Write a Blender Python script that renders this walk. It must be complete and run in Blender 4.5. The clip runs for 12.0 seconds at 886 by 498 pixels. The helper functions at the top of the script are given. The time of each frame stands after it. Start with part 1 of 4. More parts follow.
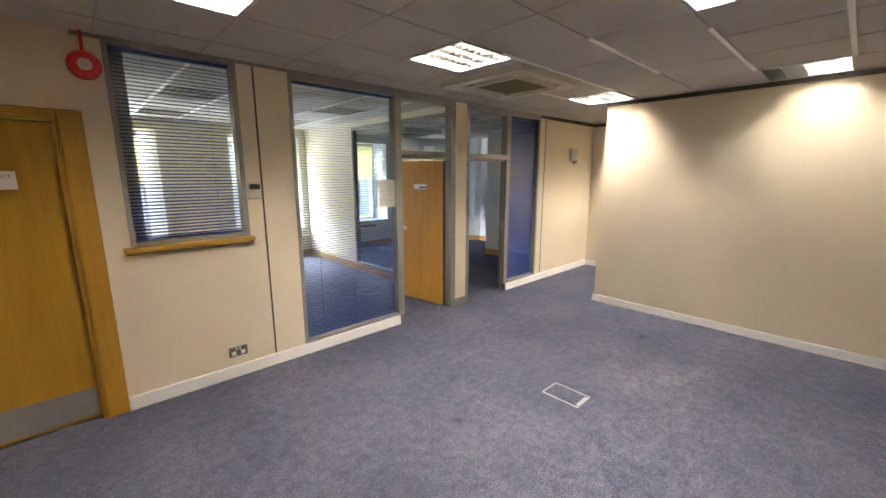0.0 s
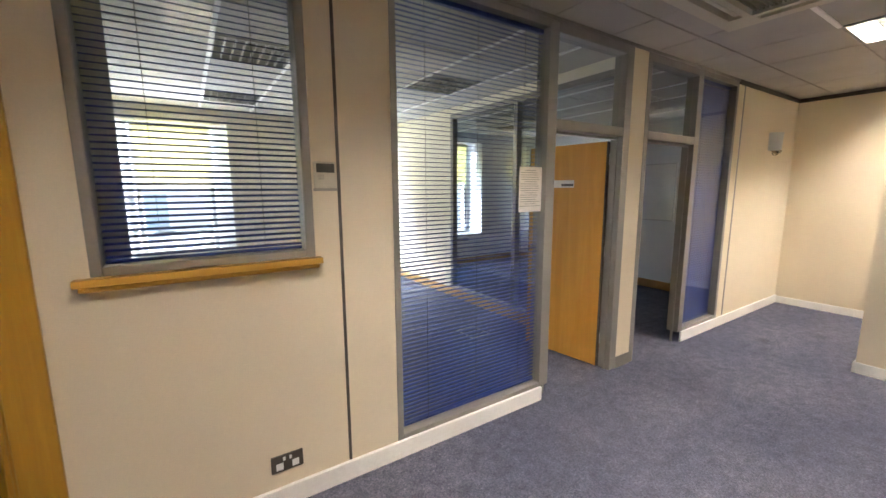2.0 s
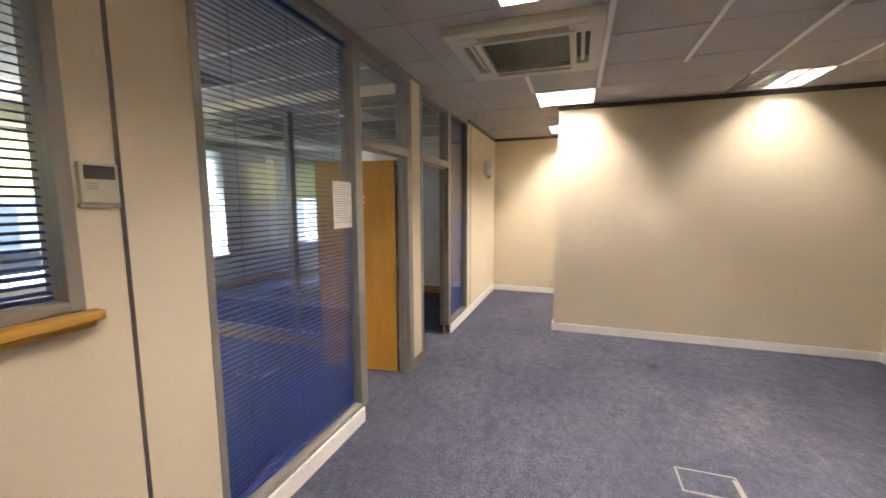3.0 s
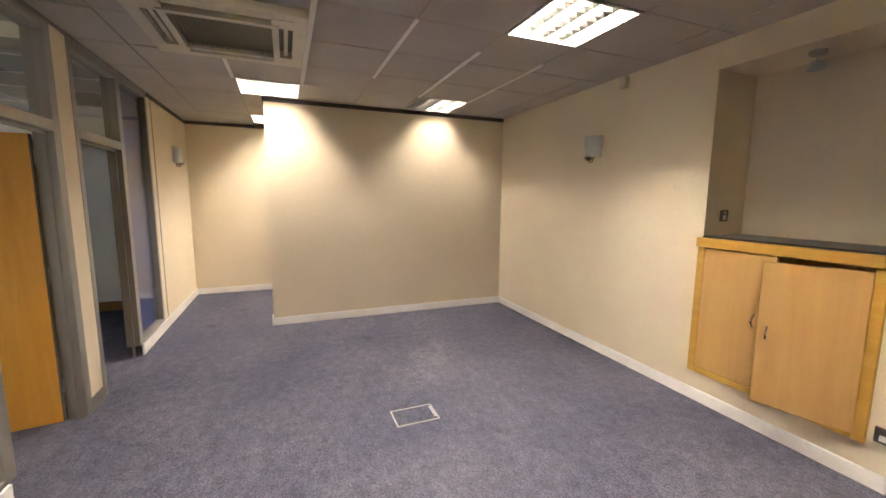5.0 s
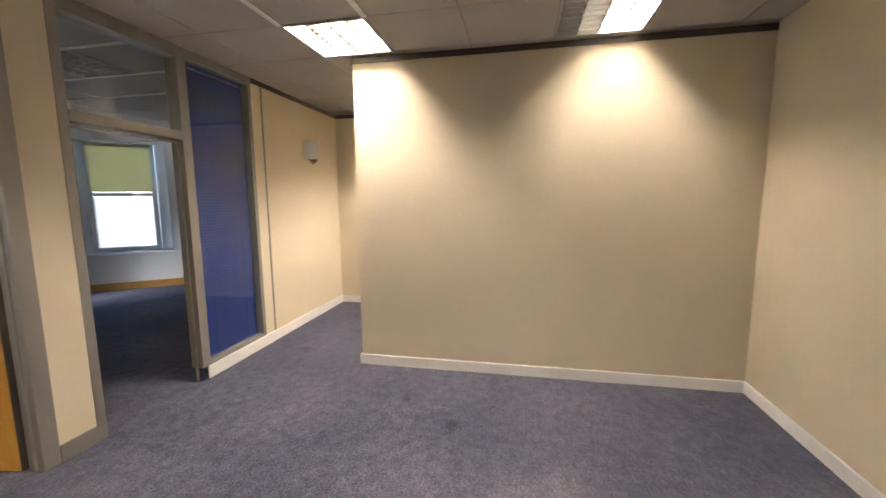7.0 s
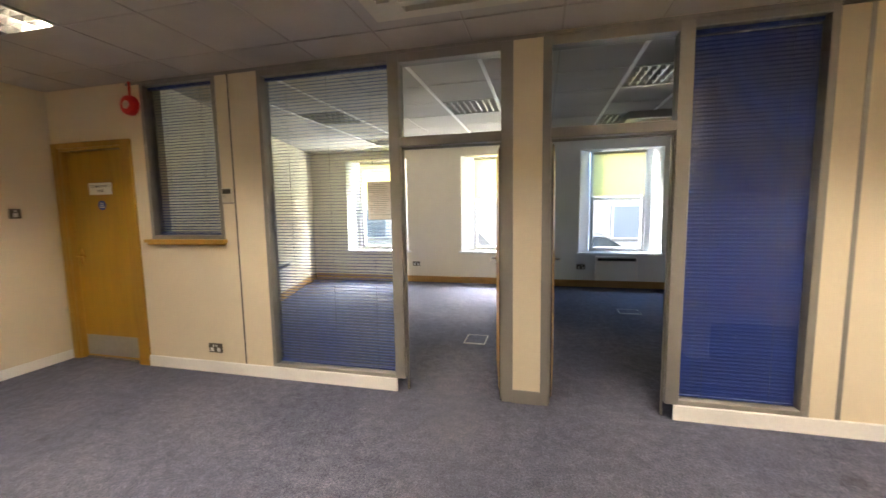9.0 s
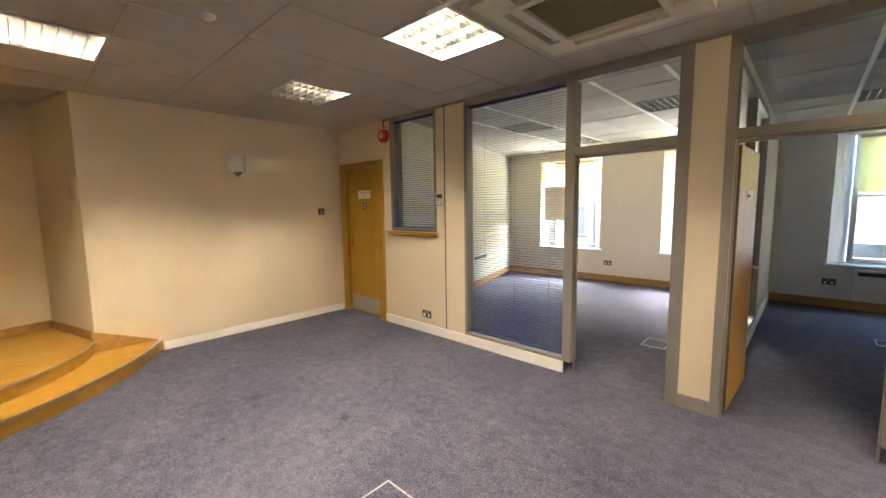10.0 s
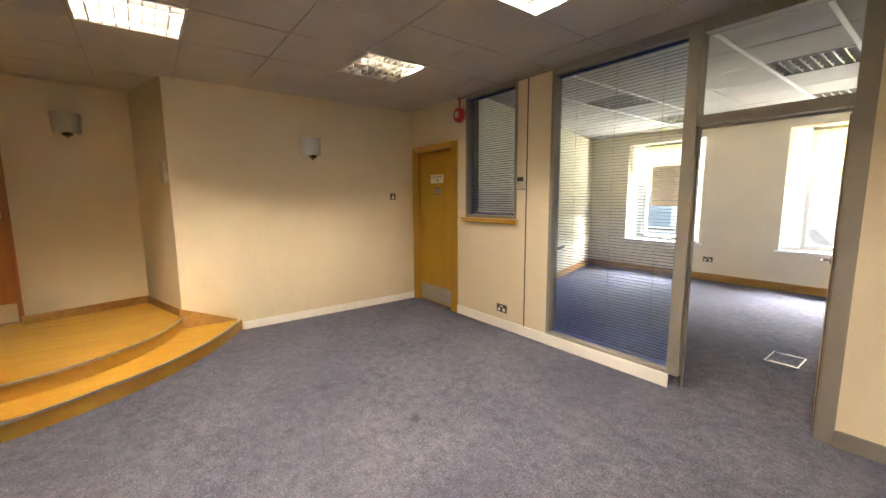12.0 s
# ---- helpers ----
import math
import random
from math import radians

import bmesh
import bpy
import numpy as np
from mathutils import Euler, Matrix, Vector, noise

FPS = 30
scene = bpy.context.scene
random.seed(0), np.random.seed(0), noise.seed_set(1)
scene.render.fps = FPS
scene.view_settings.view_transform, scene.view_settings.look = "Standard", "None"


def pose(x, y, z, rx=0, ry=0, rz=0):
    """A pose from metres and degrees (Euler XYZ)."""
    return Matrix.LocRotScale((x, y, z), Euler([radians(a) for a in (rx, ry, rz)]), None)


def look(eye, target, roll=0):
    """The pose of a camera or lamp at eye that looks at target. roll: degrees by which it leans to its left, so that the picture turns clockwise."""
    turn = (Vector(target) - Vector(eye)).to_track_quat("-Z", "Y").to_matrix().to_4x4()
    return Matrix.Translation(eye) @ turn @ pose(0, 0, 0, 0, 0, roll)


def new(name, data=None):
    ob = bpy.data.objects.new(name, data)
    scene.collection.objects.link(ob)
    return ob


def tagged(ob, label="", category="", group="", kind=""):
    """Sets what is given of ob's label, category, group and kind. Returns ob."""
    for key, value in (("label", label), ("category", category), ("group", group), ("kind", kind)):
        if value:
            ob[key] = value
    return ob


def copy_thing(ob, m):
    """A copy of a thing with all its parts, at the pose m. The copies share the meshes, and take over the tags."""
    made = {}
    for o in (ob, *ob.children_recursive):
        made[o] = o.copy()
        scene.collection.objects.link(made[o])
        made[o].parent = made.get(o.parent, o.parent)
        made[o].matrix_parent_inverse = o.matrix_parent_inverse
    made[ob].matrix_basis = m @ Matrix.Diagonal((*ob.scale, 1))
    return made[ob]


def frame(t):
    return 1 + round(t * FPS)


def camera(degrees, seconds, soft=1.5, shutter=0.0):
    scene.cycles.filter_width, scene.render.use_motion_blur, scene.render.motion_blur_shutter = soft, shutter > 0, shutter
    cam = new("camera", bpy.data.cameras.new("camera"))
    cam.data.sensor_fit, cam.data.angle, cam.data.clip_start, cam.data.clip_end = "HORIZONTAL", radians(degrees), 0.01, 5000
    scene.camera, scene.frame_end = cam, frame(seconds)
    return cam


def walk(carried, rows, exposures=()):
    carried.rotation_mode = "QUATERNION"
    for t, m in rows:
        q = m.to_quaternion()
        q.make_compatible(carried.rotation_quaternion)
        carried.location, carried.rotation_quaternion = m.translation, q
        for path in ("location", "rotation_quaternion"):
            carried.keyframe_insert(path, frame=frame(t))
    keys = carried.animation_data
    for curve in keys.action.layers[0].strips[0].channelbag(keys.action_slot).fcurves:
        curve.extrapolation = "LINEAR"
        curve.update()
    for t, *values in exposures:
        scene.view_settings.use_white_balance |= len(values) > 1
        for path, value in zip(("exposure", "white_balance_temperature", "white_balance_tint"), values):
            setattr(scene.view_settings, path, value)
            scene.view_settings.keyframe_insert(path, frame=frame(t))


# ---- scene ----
cam = camera(97.0, 12.0, shutter=0.15)
PATH = [
    (0, (0.018, -0.053, 1.718), (1.367, 1.375, 1.341), 0.0),
    (0.5, (0.13, 0.312, 1.71), (1.335, 1.863, 1.332), 0.0),
    (1, (0.252, 0.68, 1.615), (1.296, 2.342, 1.231), -0.0),
    (1.5, (0.446, 1.186, 1.506), (1.451, 2.877, 1.144), -0.2),
    (2, (0.598, 1.592, 1.514), (1.675, 3.25, 1.212), -0.3),
    (2.5, (0.556, 1.905, 1.513), (2.033, 3.233, 1.273), -0.2),
    (3, (0.351, 2.061, 1.518), (2.229, 2.706, 1.285), -0.2),
    (3.5, (0.184, 2.294, 1.547), (2.166, 2.247, 1.29), 0.4),
    (3.7, (0.137, 2.381, 1.57), (2.101, 2.12, 1.299), 0.4),
    (5.3, (0.28, 1.902, 1.49), (2.114, 1.148, 1.233), 0.4),
    (5.5, (0.419, 1.721, 1.476), (2.25, 0.958, 1.222), 0.4),
    (6, (0.838, 1.347, 1.484), (2.72, 0.725, 1.218), 0.3),
    (6.5, (1.373, 1.118, 1.451), (3.344, 0.899, 1.191), 0.2),
    (7, (1.958, 0.929, 1.449), (3.903, 1.318, 1.197), -0.5),
    (7.2, (2.189, 0.874, 1.471), (4.059, 1.532, 1.206), -0.4),
    (8.8, (3.634, 0.64, 1.44), (3.448, 2.618, 1.215), -1.2),
    (9, (3.731, 0.622, 1.44), (3.244, 2.551, 1.235), -0.9),
    (9.5, (3.992, 0.474, 1.48), (2.943, 2.164, 1.273), -0.7),
    (9.8, (4.12, 0.327, 1.506), (2.85, 1.857, 1.291), -0.7),
    (10, (4.171, 0.238, 1.495), (2.812, 1.689, 1.281), -0.8),
    (10.5, (4.258, 0.057, 1.48), (2.783, 1.39, 1.266), -0.6),
    (11, (4.266, -0.008, 1.485), (2.713, 1.231, 1.256), -0.7),
    (11.5, (4.116, 0.042, 1.435), (2.535, 1.243, 1.19), -0.6),
    (12, (3.842, 0.388, 1.433), (2.264, 1.59, 1.174), -0.4),
]
walk(cam, [(t, look(eye, target, roll)) for t, eye, target, roll in PATH], exposures=[(0, 0.44, 5800, 12), (4, 0.42, 6050, 15), (5.5, 0.33, 6250, 15), (7.5, 0.31, 6150, 14), (9, 0.34, 6450, 12), (10.5, 0.6, 6750, 11), (12, 0.57, 6750, 11)])
OFFICE_DAY, GREY_DAY, STREET_FILL = 2300.0, 150.0, 420.0
DAY_WARM, DAY_COOL = (0.98, 0.96, 0.93), (0.36, 0.60, 1.0)


# ---- world and daylight ----
C = 2.595           # ceiling height
W = 3.44            # front face of the glazed partition
XS = 5.11           # wall lit from above
YS = -0.725         # wall with the alcove
XL = -0.85          # wall with the fire door beside it
YB = 8.0            # outer wall with the sash windows

world = bpy.data.worlds.new("world")
scene.world = world
world.use_nodes = True
wn = world.node_tree.nodes
sky = wn.new("ShaderNodeTexSky")
sky.sky_type, sky.sun_disc = "NISHITA", False
sky.sun_elevation, sky.sun_rotation = radians(45), radians(162)
wn["Background"].inputs["Strength"].default_value = 0.15
world.node_tree.links.new(sky.outputs[0], wn["Background"].inputs["Color"])
sun = new("sun", bpy.data.lights.new("sun", "SUN"))
sun.data.energy, sun.data.angle, sun.data.color = 5.0, radians(3), (1.0, 0.96, 0.9)
sun.matrix_world = look((10, -14, 22), (3, 8, 0))


def window_lamp(x, y, z, tx, ty, tz, w, h, power, tint):
    # added area lamp outside a window, standing in for daylight
    lamp = new("window_daylight", bpy.data.lights.new("window_daylight", "AREA"))
    lamp.data.shape, lamp.data.size, lamp.data.size_y = "RECTANGLE", w, h
    lamp.data.energy, lamp.data.color = power, tint
    lamp.matrix_world = look((x, y, z), (tx, ty, tz))


# ---- materials ----
def mat(name, base=(0.8, 0.8, 0.8), rough=0.6, metal=0.0, scale=40.0, vary=0.06, bump=0.1, big=0.05, emit=0.0, depth=0.004, stretch=None, each=0.0):
    m = bpy.data.materials.new(name)
    m.use_nodes = True
    nt = m.node_tree
    p = nt.nodes["Principled BSDF"]
    p.inputs["Roughness"].default_value, p.inputs["Metallic"].default_value = rough, metal
    co = nt.nodes.new("ShaderNodeTexCoord")
    mp = nt.nodes.new("ShaderNodeMapping")
    nt.links.new(co.outputs["Object"], mp.inputs["Vector"])
    if stretch:
        mp.inputs["Scale"].default_value = stretch
    fine = nt.nodes.new("ShaderNodeTexNoise")
    fine.inputs["Scale"].default_value, fine.inputs["Detail"].default_value = scale, 5
    wide = nt.nodes.new("ShaderNodeTexNoise")
    wide.inputs["Scale"].default_value, wide.inputs["Detail"].default_value = 1.7, 3
    nt.links.new(mp.outputs[0], fine.inputs["Vector"])
    nt.links.new(co.outputs["Object"], wide.inputs["Vector"])

    def shade(tex, amount, inp):
        r = nt.nodes.new("ShaderNodeMapRange")
        r.inputs["From Min"].default_value, r.inputs["From Max"].default_value = 0.3, 0.7
        r.inputs["To Min"].default_value, r.inputs["To Max"].default_value = 1 - amount, 1 + amount
        nt.links.new(tex, r.inputs["Value"])
        v = nt.nodes.new("ShaderNodeVectorMath")
        v.operation = "SCALE"
        nt.links.new(inp, v.inputs[0])
        nt.links.new(r.outputs[0], v.inputs["Scale"])
        return v.outputs[0]
    rgb = nt.nodes.new("ShaderNodeRGB")
    rgb.outputs[0].default_value = (*base, 1)
    c = shade(fine.outputs["Fac"], vary, rgb.outputs[0])
    c = shade(wide.outputs["Fac"], big, c)
    if each:
        oi = nt.nodes.new("ShaderNodeObjectInfo")
        c = shade(oi.outputs["Random"], each, c)
    nt.links.new(c, p.inputs["Base Color"])
    if bump:
        b = nt.nodes.new("ShaderNodeBump")
        b.inputs["Strength"].default_value, b.inputs["Distance"].default_value = bump, depth
        nt.links.new(fine.outputs["Fac"], b.inputs["Height"])
        nt.links.new(b.outputs[0], p.inputs["Normal"])
    if emit:
        nt.links.new(c, p.inputs["Emission Color"])
        p.inputs["Emission Strength"].default_value = emit
    return m


def glass(name, tint=(0.96, 0.98, 0.98), rough=0.0):
    """A thin pane: clear, with a surface reflection that grows towards grazing."""
    m = bpy.data.materials.new(name)
    m.use_nodes = True
    nt = m.node_tree
    nt.nodes.remove(nt.nodes["Principled BSDF"])
    tr, gl = nt.nodes.new("ShaderNodeBsdfTransparent"), nt.nodes.new("ShaderNodeBsdfGlossy")
    tr.inputs["Color"].default_value = (*tint, 1)
    gl.inputs["Roughness"].default_value = 0.02 + rough
    fr, mx = nt.nodes.new("ShaderNodeLayerWeight"), nt.nodes.new("ShaderNodeMixShader")
    fr.inputs["Blend"].default_value = 0.5
    pw, ma = nt.nodes.new("ShaderNodeMath"), nt.nodes.new("ShaderNodeMath")
    pw.operation, ma.operation = "POWER", "MULTIPLY_ADD"
    pw.inputs[1].default_value, ma.inputs[1].default_value, ma.inputs[2].default_value = 4.0, 0.6, 0.035
    nt.links.new(fr.outputs["Facing"], pw.inputs[0])
    nt.links.new(pw.outputs[0], ma.inputs[0])
    nt.links.new(ma.outputs[0], mx.inputs[0])
    nt.links.new(tr.outputs[0], mx.inputs[1])
    nt.links.new(gl.outputs[0], mx.inputs[2])
    nt.links.new(mx.outputs[0], nt.nodes["Material Output"].inputs["Surface"])
    return m


def wood(name, base, dark, rough=0.38, axis="z", scale=1.0):
    """Veneer: long grain along one axis with soft cathedral bands."""
    m = bpy.data.materials.new(name)
    m.use_nodes = True
    nt = m.node_tree
    p = nt.nodes["Principled BSDF"]
    p.inputs["Roughness"].default_value = rough
    co, mp = nt.nodes.new("ShaderNodeTexCoord"), nt.nodes.new("ShaderNodeMapping")
    s = {"x": (0.6, 9, 9), "y": (9, 0.6, 9), "z": (9, 9, 0.6)}[axis]
    mp.inputs["Scale"].default_value = [v * scale for v in s]
    n1, n2 = nt.nodes.new("ShaderNodeTexNoise"), nt.nodes.new("ShaderNodeTexNoise")
    n1.inputs["Scale"].default_value, n1.inputs["Detail"].default_value, n1.inputs["Distortion"].default_value = 1.2, 6, 1.5
    n2.inputs["Scale"].default_value, n2.inputs["Detail"].default_value = 14, 4
    ramp = nt.nodes.new("ShaderNodeValToRGB")
    ramp.color_ramp.elements[0].position, ramp.color_ramp.elements[0].color = 0.3, (*dark, 1)
    ramp.color_ramp.elements[1].position, ramp.color_ramp.elements[1].color = 0.7, (*base, 1)
    add = nt.nodes.new("ShaderNodeMath")
    add.operation = "MULTIPLY_ADD"
    add.inputs[1].default_value, add.inputs[2].default_value = 0.35, 0.0
    mix = nt.nodes.new("ShaderNodeMath")
    nt.links.new(co.outputs["Object"], mp.inputs["Vector"])
    nt.links.new(mp.outputs[0], n1.inputs["Vector"])
    nt.links.new(mp.outputs[0], n2.inputs["Vector"])
    nt.links.new(n2.outputs["Fac"], add.inputs[0])
    sub = nt.nodes.new("ShaderNodeMath")
    sub.operation = "SUBTRACT"
    sub.inputs[1].default_value = 0.17
    nt.links.new(add.outputs[0], sub.inputs[0])
    nt.links.new(n1.outputs["Fac"], mix.inputs[0])
    nt.links.new(sub.outputs[0], mix.inputs[1])
    nt.links.new(mix.outputs[0], ramp.inputs[0])
    nt.links.new(ramp.outputs[0], p.inputs["Base Color"])
    b = nt.nodes.new("ShaderNodeBump")
    b.inputs["Strength"].default_value, b.inputs["Distance"].default_value = 0.06, 0.001
    nt.links.new(n2.outputs["Fac"], b.inputs["Height"])
    nt.links.new(b.outputs[0], p.inputs["Normal"])
    return m


def carpet_material():
    """Cut-pile office carpet: blue-grey flecks, worn pale patches and a few dark stains."""
    m = bpy.data.materials.new("carpet")
    m.use_nodes = True
    nt = m.node_tree
    p = nt.nodes["Principled BSDF"]
    p.inputs["Roughness"].default_value = 0.95
    p.inputs["Specular IOR Level"].default_value = 0.15
    co = nt.nodes.new("ShaderNodeTexCoord")

    def noise_tex(scale, detail, rough=0.6):
        n = nt.nodes.new("ShaderNodeTexNoise")
        n.inputs["Scale"].default_value, n.inputs["Detail"].default_value, n.inputs["Roughness"].default_value = scale, detail, rough
        nt.links.new(co.outputs["Object"], n.inputs["Vector"])
        return n.outputs["Fac"]

    def ramp(fac, stops):
        r = nt.nodes.new("ShaderNodeValToRGB")
        e = r.color_ramp.elements
        for i, (pos, c) in enumerate(stops):
            el = e[i] if i < 2 else e.new(pos)
            el.position, el.color = pos, (*c, 1)
        nt.links.new(fac, r.inputs[0])
        return r.outputs[0]

    def mixc(fac, a, b, blend="MIX"):
        x = nt.nodes.new("ShaderNodeMix")
        x.data_type, x.blend_type = "RGBA", blend
        if isinstance(fac, float):
            x.inputs[0].default_value = fac
        else:
            nt.links.new(fac, x.inputs[0])
        nt.links.new(a, x.inputs[6])
        nt.links.new(b, x.inputs[7])
        return x.outputs[2]
    fleck = ramp(noise_tex(95, 5, 0.75), [(0.38, CARPET_DARK), (0.62, CARPET_LIGHT)])
    tuft = ramp(noise_tex(420, 2), [(0.3, (0.72, 0.72, 0.72)), (0.7, (1.25, 1.25, 1.25))])
    c = mixc(1.0, fleck, tuft, "MULTIPLY")
    wear = ramp(noise_tex(1.1, 5, 0.62), [(0.35, (0.78, 0.79, 0.82)), (0.65, (1.2, 1.17, 1.1))])
    c = mixc(1.0, c, wear, "MULTIPLY")
    mott = ramp(noise_tex(13, 4, 0.7), [(0.36, (0.76, 0.76, 0.78)), (0.64, (1.22, 1.22, 1.2))])
    c = mixc(1.0, c, mott, "MULTIPLY")
    for sx, sy, size in ((1.03, 1.37, 0.07), (1.82, 1.69, 0.06), (5.32, 2.98, 0.13), (1.45, 1.0, 0.05), (5.9, 2.7, 0.1), (4.3, 1.35, 0.09), (0.62, 2.3, 0.05)):
        far = nt.nodes.new("ShaderNodeVectorMath")
        far.operation = "DISTANCE"
        far.inputs[1].default_value = (sx, sy, 0)
        nt.links.new(co.outputs["Object"], far.inputs[0])
        rag = nt.nodes.new("ShaderNodeMath")
        rag.operation = "MULTIPLY_ADD"
        rag.inputs[1].default_value = size * 1.6
        nt.links.new(noise_tex(22, 3), rag.inputs[0])
        nt.links.new(far.outputs["Value"], rag.inputs[2])
        c = mixc(1.0, c, ramp(rag.outputs[0], [(size, (0.6, 0.6, 0.62)), (size * 1.7, (1, 1, 1))]), "MULTIPLY")
    clump = ramp(noise_tex(46, 3, 0.7), [(0.36, (0.80, 0.80, 0.82)), (0.64, (1.18, 1.18, 1.17))])
    c = mixc(1.0, c, clump, "MULTIPLY")
    spots = ramp(noise_tex(3.6, 2), [(0.70, (1, 1, 1)), (0.78, (0.66, 0.66, 0.68))])
    c = mixc(1.0, c, spots, "MULTIPLY")
    # the worn place in the middle of the floor
    g = nt.nodes.new("ShaderNodeVectorMath")
    g.operation = "DISTANCE"
    g.inputs[1].default_value = (3.5, 0.95, 0)
    nt.links.new(co.outputs["Object"], g.inputs[0])
    mm = nt.nodes.new("ShaderNodeMath")
    mm.operation = "MULTIPLY_ADD"
    mm.inputs[1].default_value = 0.9
    nt.links.new(noise_tex(4.0, 4), mm.inputs[0])
    nt.links.new(g.outputs["Value"], mm.inputs[2])
    worn = ramp(mm.outputs[0], [(0.5, (1.55, 1.5, 1.36)), (1.15, (1, 1, 1))])
    c = mixc(1.0, c, worn, "MULTIPLY")
    nt.links.new(c, p.inputs["Base Color"])
    b = nt.nodes.new("ShaderNodeBump")
    b.inputs["Strength"].default_value, b.inputs["Distance"].default_value = 0.35, 0.003
    nt.links.new(noise_tex(300, 3), b.inputs["Height"])
    nt.links.new(b.outputs[0], p.inputs["Normal"])
    return m


CARPET_DARK, CARPET_LIGHT = (0.037, 0.040, 0.066), (0.110, 0.113, 0.152)
M_CARPET = carpet_material()
M_WALL = mat("cream_wall_paint", (0.75, 0.66, 0.50), 0.93, scale=260, vary=0.03, bump=0.12, big=0.025, depth=0.002)
M_WHITEWALL = mat("pale_wall_paint", (0.82, 0.76, 0.63), 0.75, scale=260, vary=0.03, bump=0.1, big=0.03, depth=0.002)
M_GREYWALL = mat("cool_white_wall_paint", (0.74, 0.75, 0.76), 0.75, scale=260, vary=0.03, bump=0.1, big=0.03, depth=0.002)
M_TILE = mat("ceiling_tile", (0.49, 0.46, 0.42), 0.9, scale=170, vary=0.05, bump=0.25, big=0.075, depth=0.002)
M_TBAR = mat("ceiling_bar_white", (0.92, 0.90, 0.86), 0.5, bump=0, vary=0.02)
M_BAROLD = mat("grimy_ceiling_bar", (0.38, 0.345, 0.30), 0.6, bump=0, vary=0.15)
M_VOID = mat("ceiling_void_dark", (0.02, 0.02, 0.02), 0.9)
M_SKIRT = mat("white_gloss_paint", (0.93, 0.915, 0.88), 0.4, scale=60, vary=0.03, bump=0.04)
M_FRAME = mat("grey_partition_aluminium", (0.265, 0.25, 0.226), 0.42, 0.25, scale=90, vary=0.04, bump=0.03)
M_DARKTRIM = mat("dark_brown_trim", (0.075, 0.062, 0.052), 0.5, scale=50, vary=0.1)
M_DOORGOLD = wood("golden_oak_veneer", (0.43, 0.245, 0.014), (0.36, 0.195, 0.009), 0.36, "z")
M_FRAMEGOLD = wood("golden_oak_frame", (0.42, 0.235, 0.022), (0.34, 0.175, 0.014), 0.38, "z")
M_DOORORANGE = wood("orange_beech_veneer", (0.60, 0.31, 0.05), (0.52, 0.25, 0.034), 0.34, "z")
M_DOORBROWN = wood("brown_mahogany_veneer", (0.31, 0.115, 0.02), (0.22, 0.072, 0.012), 0.32, "z")
M_CAB = wood("pale_beech_laminate", (0.57, 0.35, 0.125), (0.51, 0.30, 0.10), 0.36, "z", 0.8)
M_CABFRAME = wood("golden_beech_trim", (0.56, 0.335, 0.06), (0.47, 0.26, 0.038), 0.38, "x")
M_SKIRTWOOD = wood("oak_skirting", (0.46, 0.27, 0.08), (0.36, 0.19, 0.05), 0.4, "x")
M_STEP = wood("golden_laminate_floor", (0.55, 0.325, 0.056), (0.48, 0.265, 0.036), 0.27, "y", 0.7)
# the tread laminate again, in a darker tone for the risers
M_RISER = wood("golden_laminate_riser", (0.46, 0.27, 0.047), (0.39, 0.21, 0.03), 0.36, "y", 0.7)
M_GLASS = glass("clear_partition_glass")
M_WINGLASS = glass("window_glass", (0.93, 0.97, 1.0))
M_BLIND = mat("navy_blind_slat", (0.015, 0.034, 0.185), 0.3, 0.0, bump=0, vary=0.03, each=0.05)
M_STEEL = mat("brushed_steel", (0.62, 0.61, 0.6), 0.32, 1.0, scale=30, vary=0.05, bump=0.05, stretch=(1, 1, 30))
M_KICK = mat("dull_grey_kick_plate", (0.36, 0.35, 0.33), 0.45, 0.5, scale=30, vary=0.06, bump=0.03)
M_CHROME = mat("chrome", (0.8, 0.8, 0.8), 0.12, 1.0, bump=0, vary=0.0)
M_LAMPCUP = mat("tarnished_chrome", (0.30, 0.27, 0.23), 0.25, 1.0, bump=0, vary=0.05)
M_BRASS = mat("brass", (0.75, 0.52, 0.2), 0.25, 1.0, bump=0)
M_LOUVRE = mat("mirror_louvre", (0.50, 0.49, 0.47), 0.3, 1.0, bump=0, vary=0.02)
M_RIM = mat("grey_white_fitting_rim", (0.42, 0.41, 0.38), 0.5, bump=0)
M_REFLECT = mat("grey_reflector_tray", (0.5, 0.5, 0.47), 0.4, 0.6, bump=0)
M_TUBE = mat("lit_tube", (1.0, 0.855, 0.67), 0.5, bump=0, vary=0, big=0, emit=250.0)
# tube with raised output, added to brighten the west wall
M_TUBE_BOOST = mat("boosted_lit_tube", (1.0, 0.845, 0.65), 0.5, bump=0, vary=0, big=0, emit=390.0)
M_TUBE_OFF = mat("unlit_tube", (0.85, 0.85, 0.85), 0.3, bump=0)
M_WHITE = mat("white_plastic", (0.80, 0.79, 0.75), 0.4, bump=0, vary=0.02)
M_IVORY = mat("ivory_plastic", (0.60, 0.56, 0.45), 0.42, bump=0, vary=0.03)
M_SOCKET = mat("bronze_socket_plate", (0.11, 0.095, 0.075), 0.35, 0.6, bump=0)
M_GREYPL = mat("grey_plastic", (0.34, 0.32, 0.28), 0.45, bump=0)
M_DARKPL = mat("dark_grille", (0.045, 0.042, 0.035), 0.55, bump=0)
M_GRILLE = mat("filter_grille", (0.20, 0.18, 0.12), 0.6, bump=0.1)
M_RED = mat("red_plastic", (0.55, 0.025, 0.02), 0.35, bump=0)
M_BLUESIGN = mat("blue_sign", (0.02, 0.06, 0.36), 0.4, bump=0)
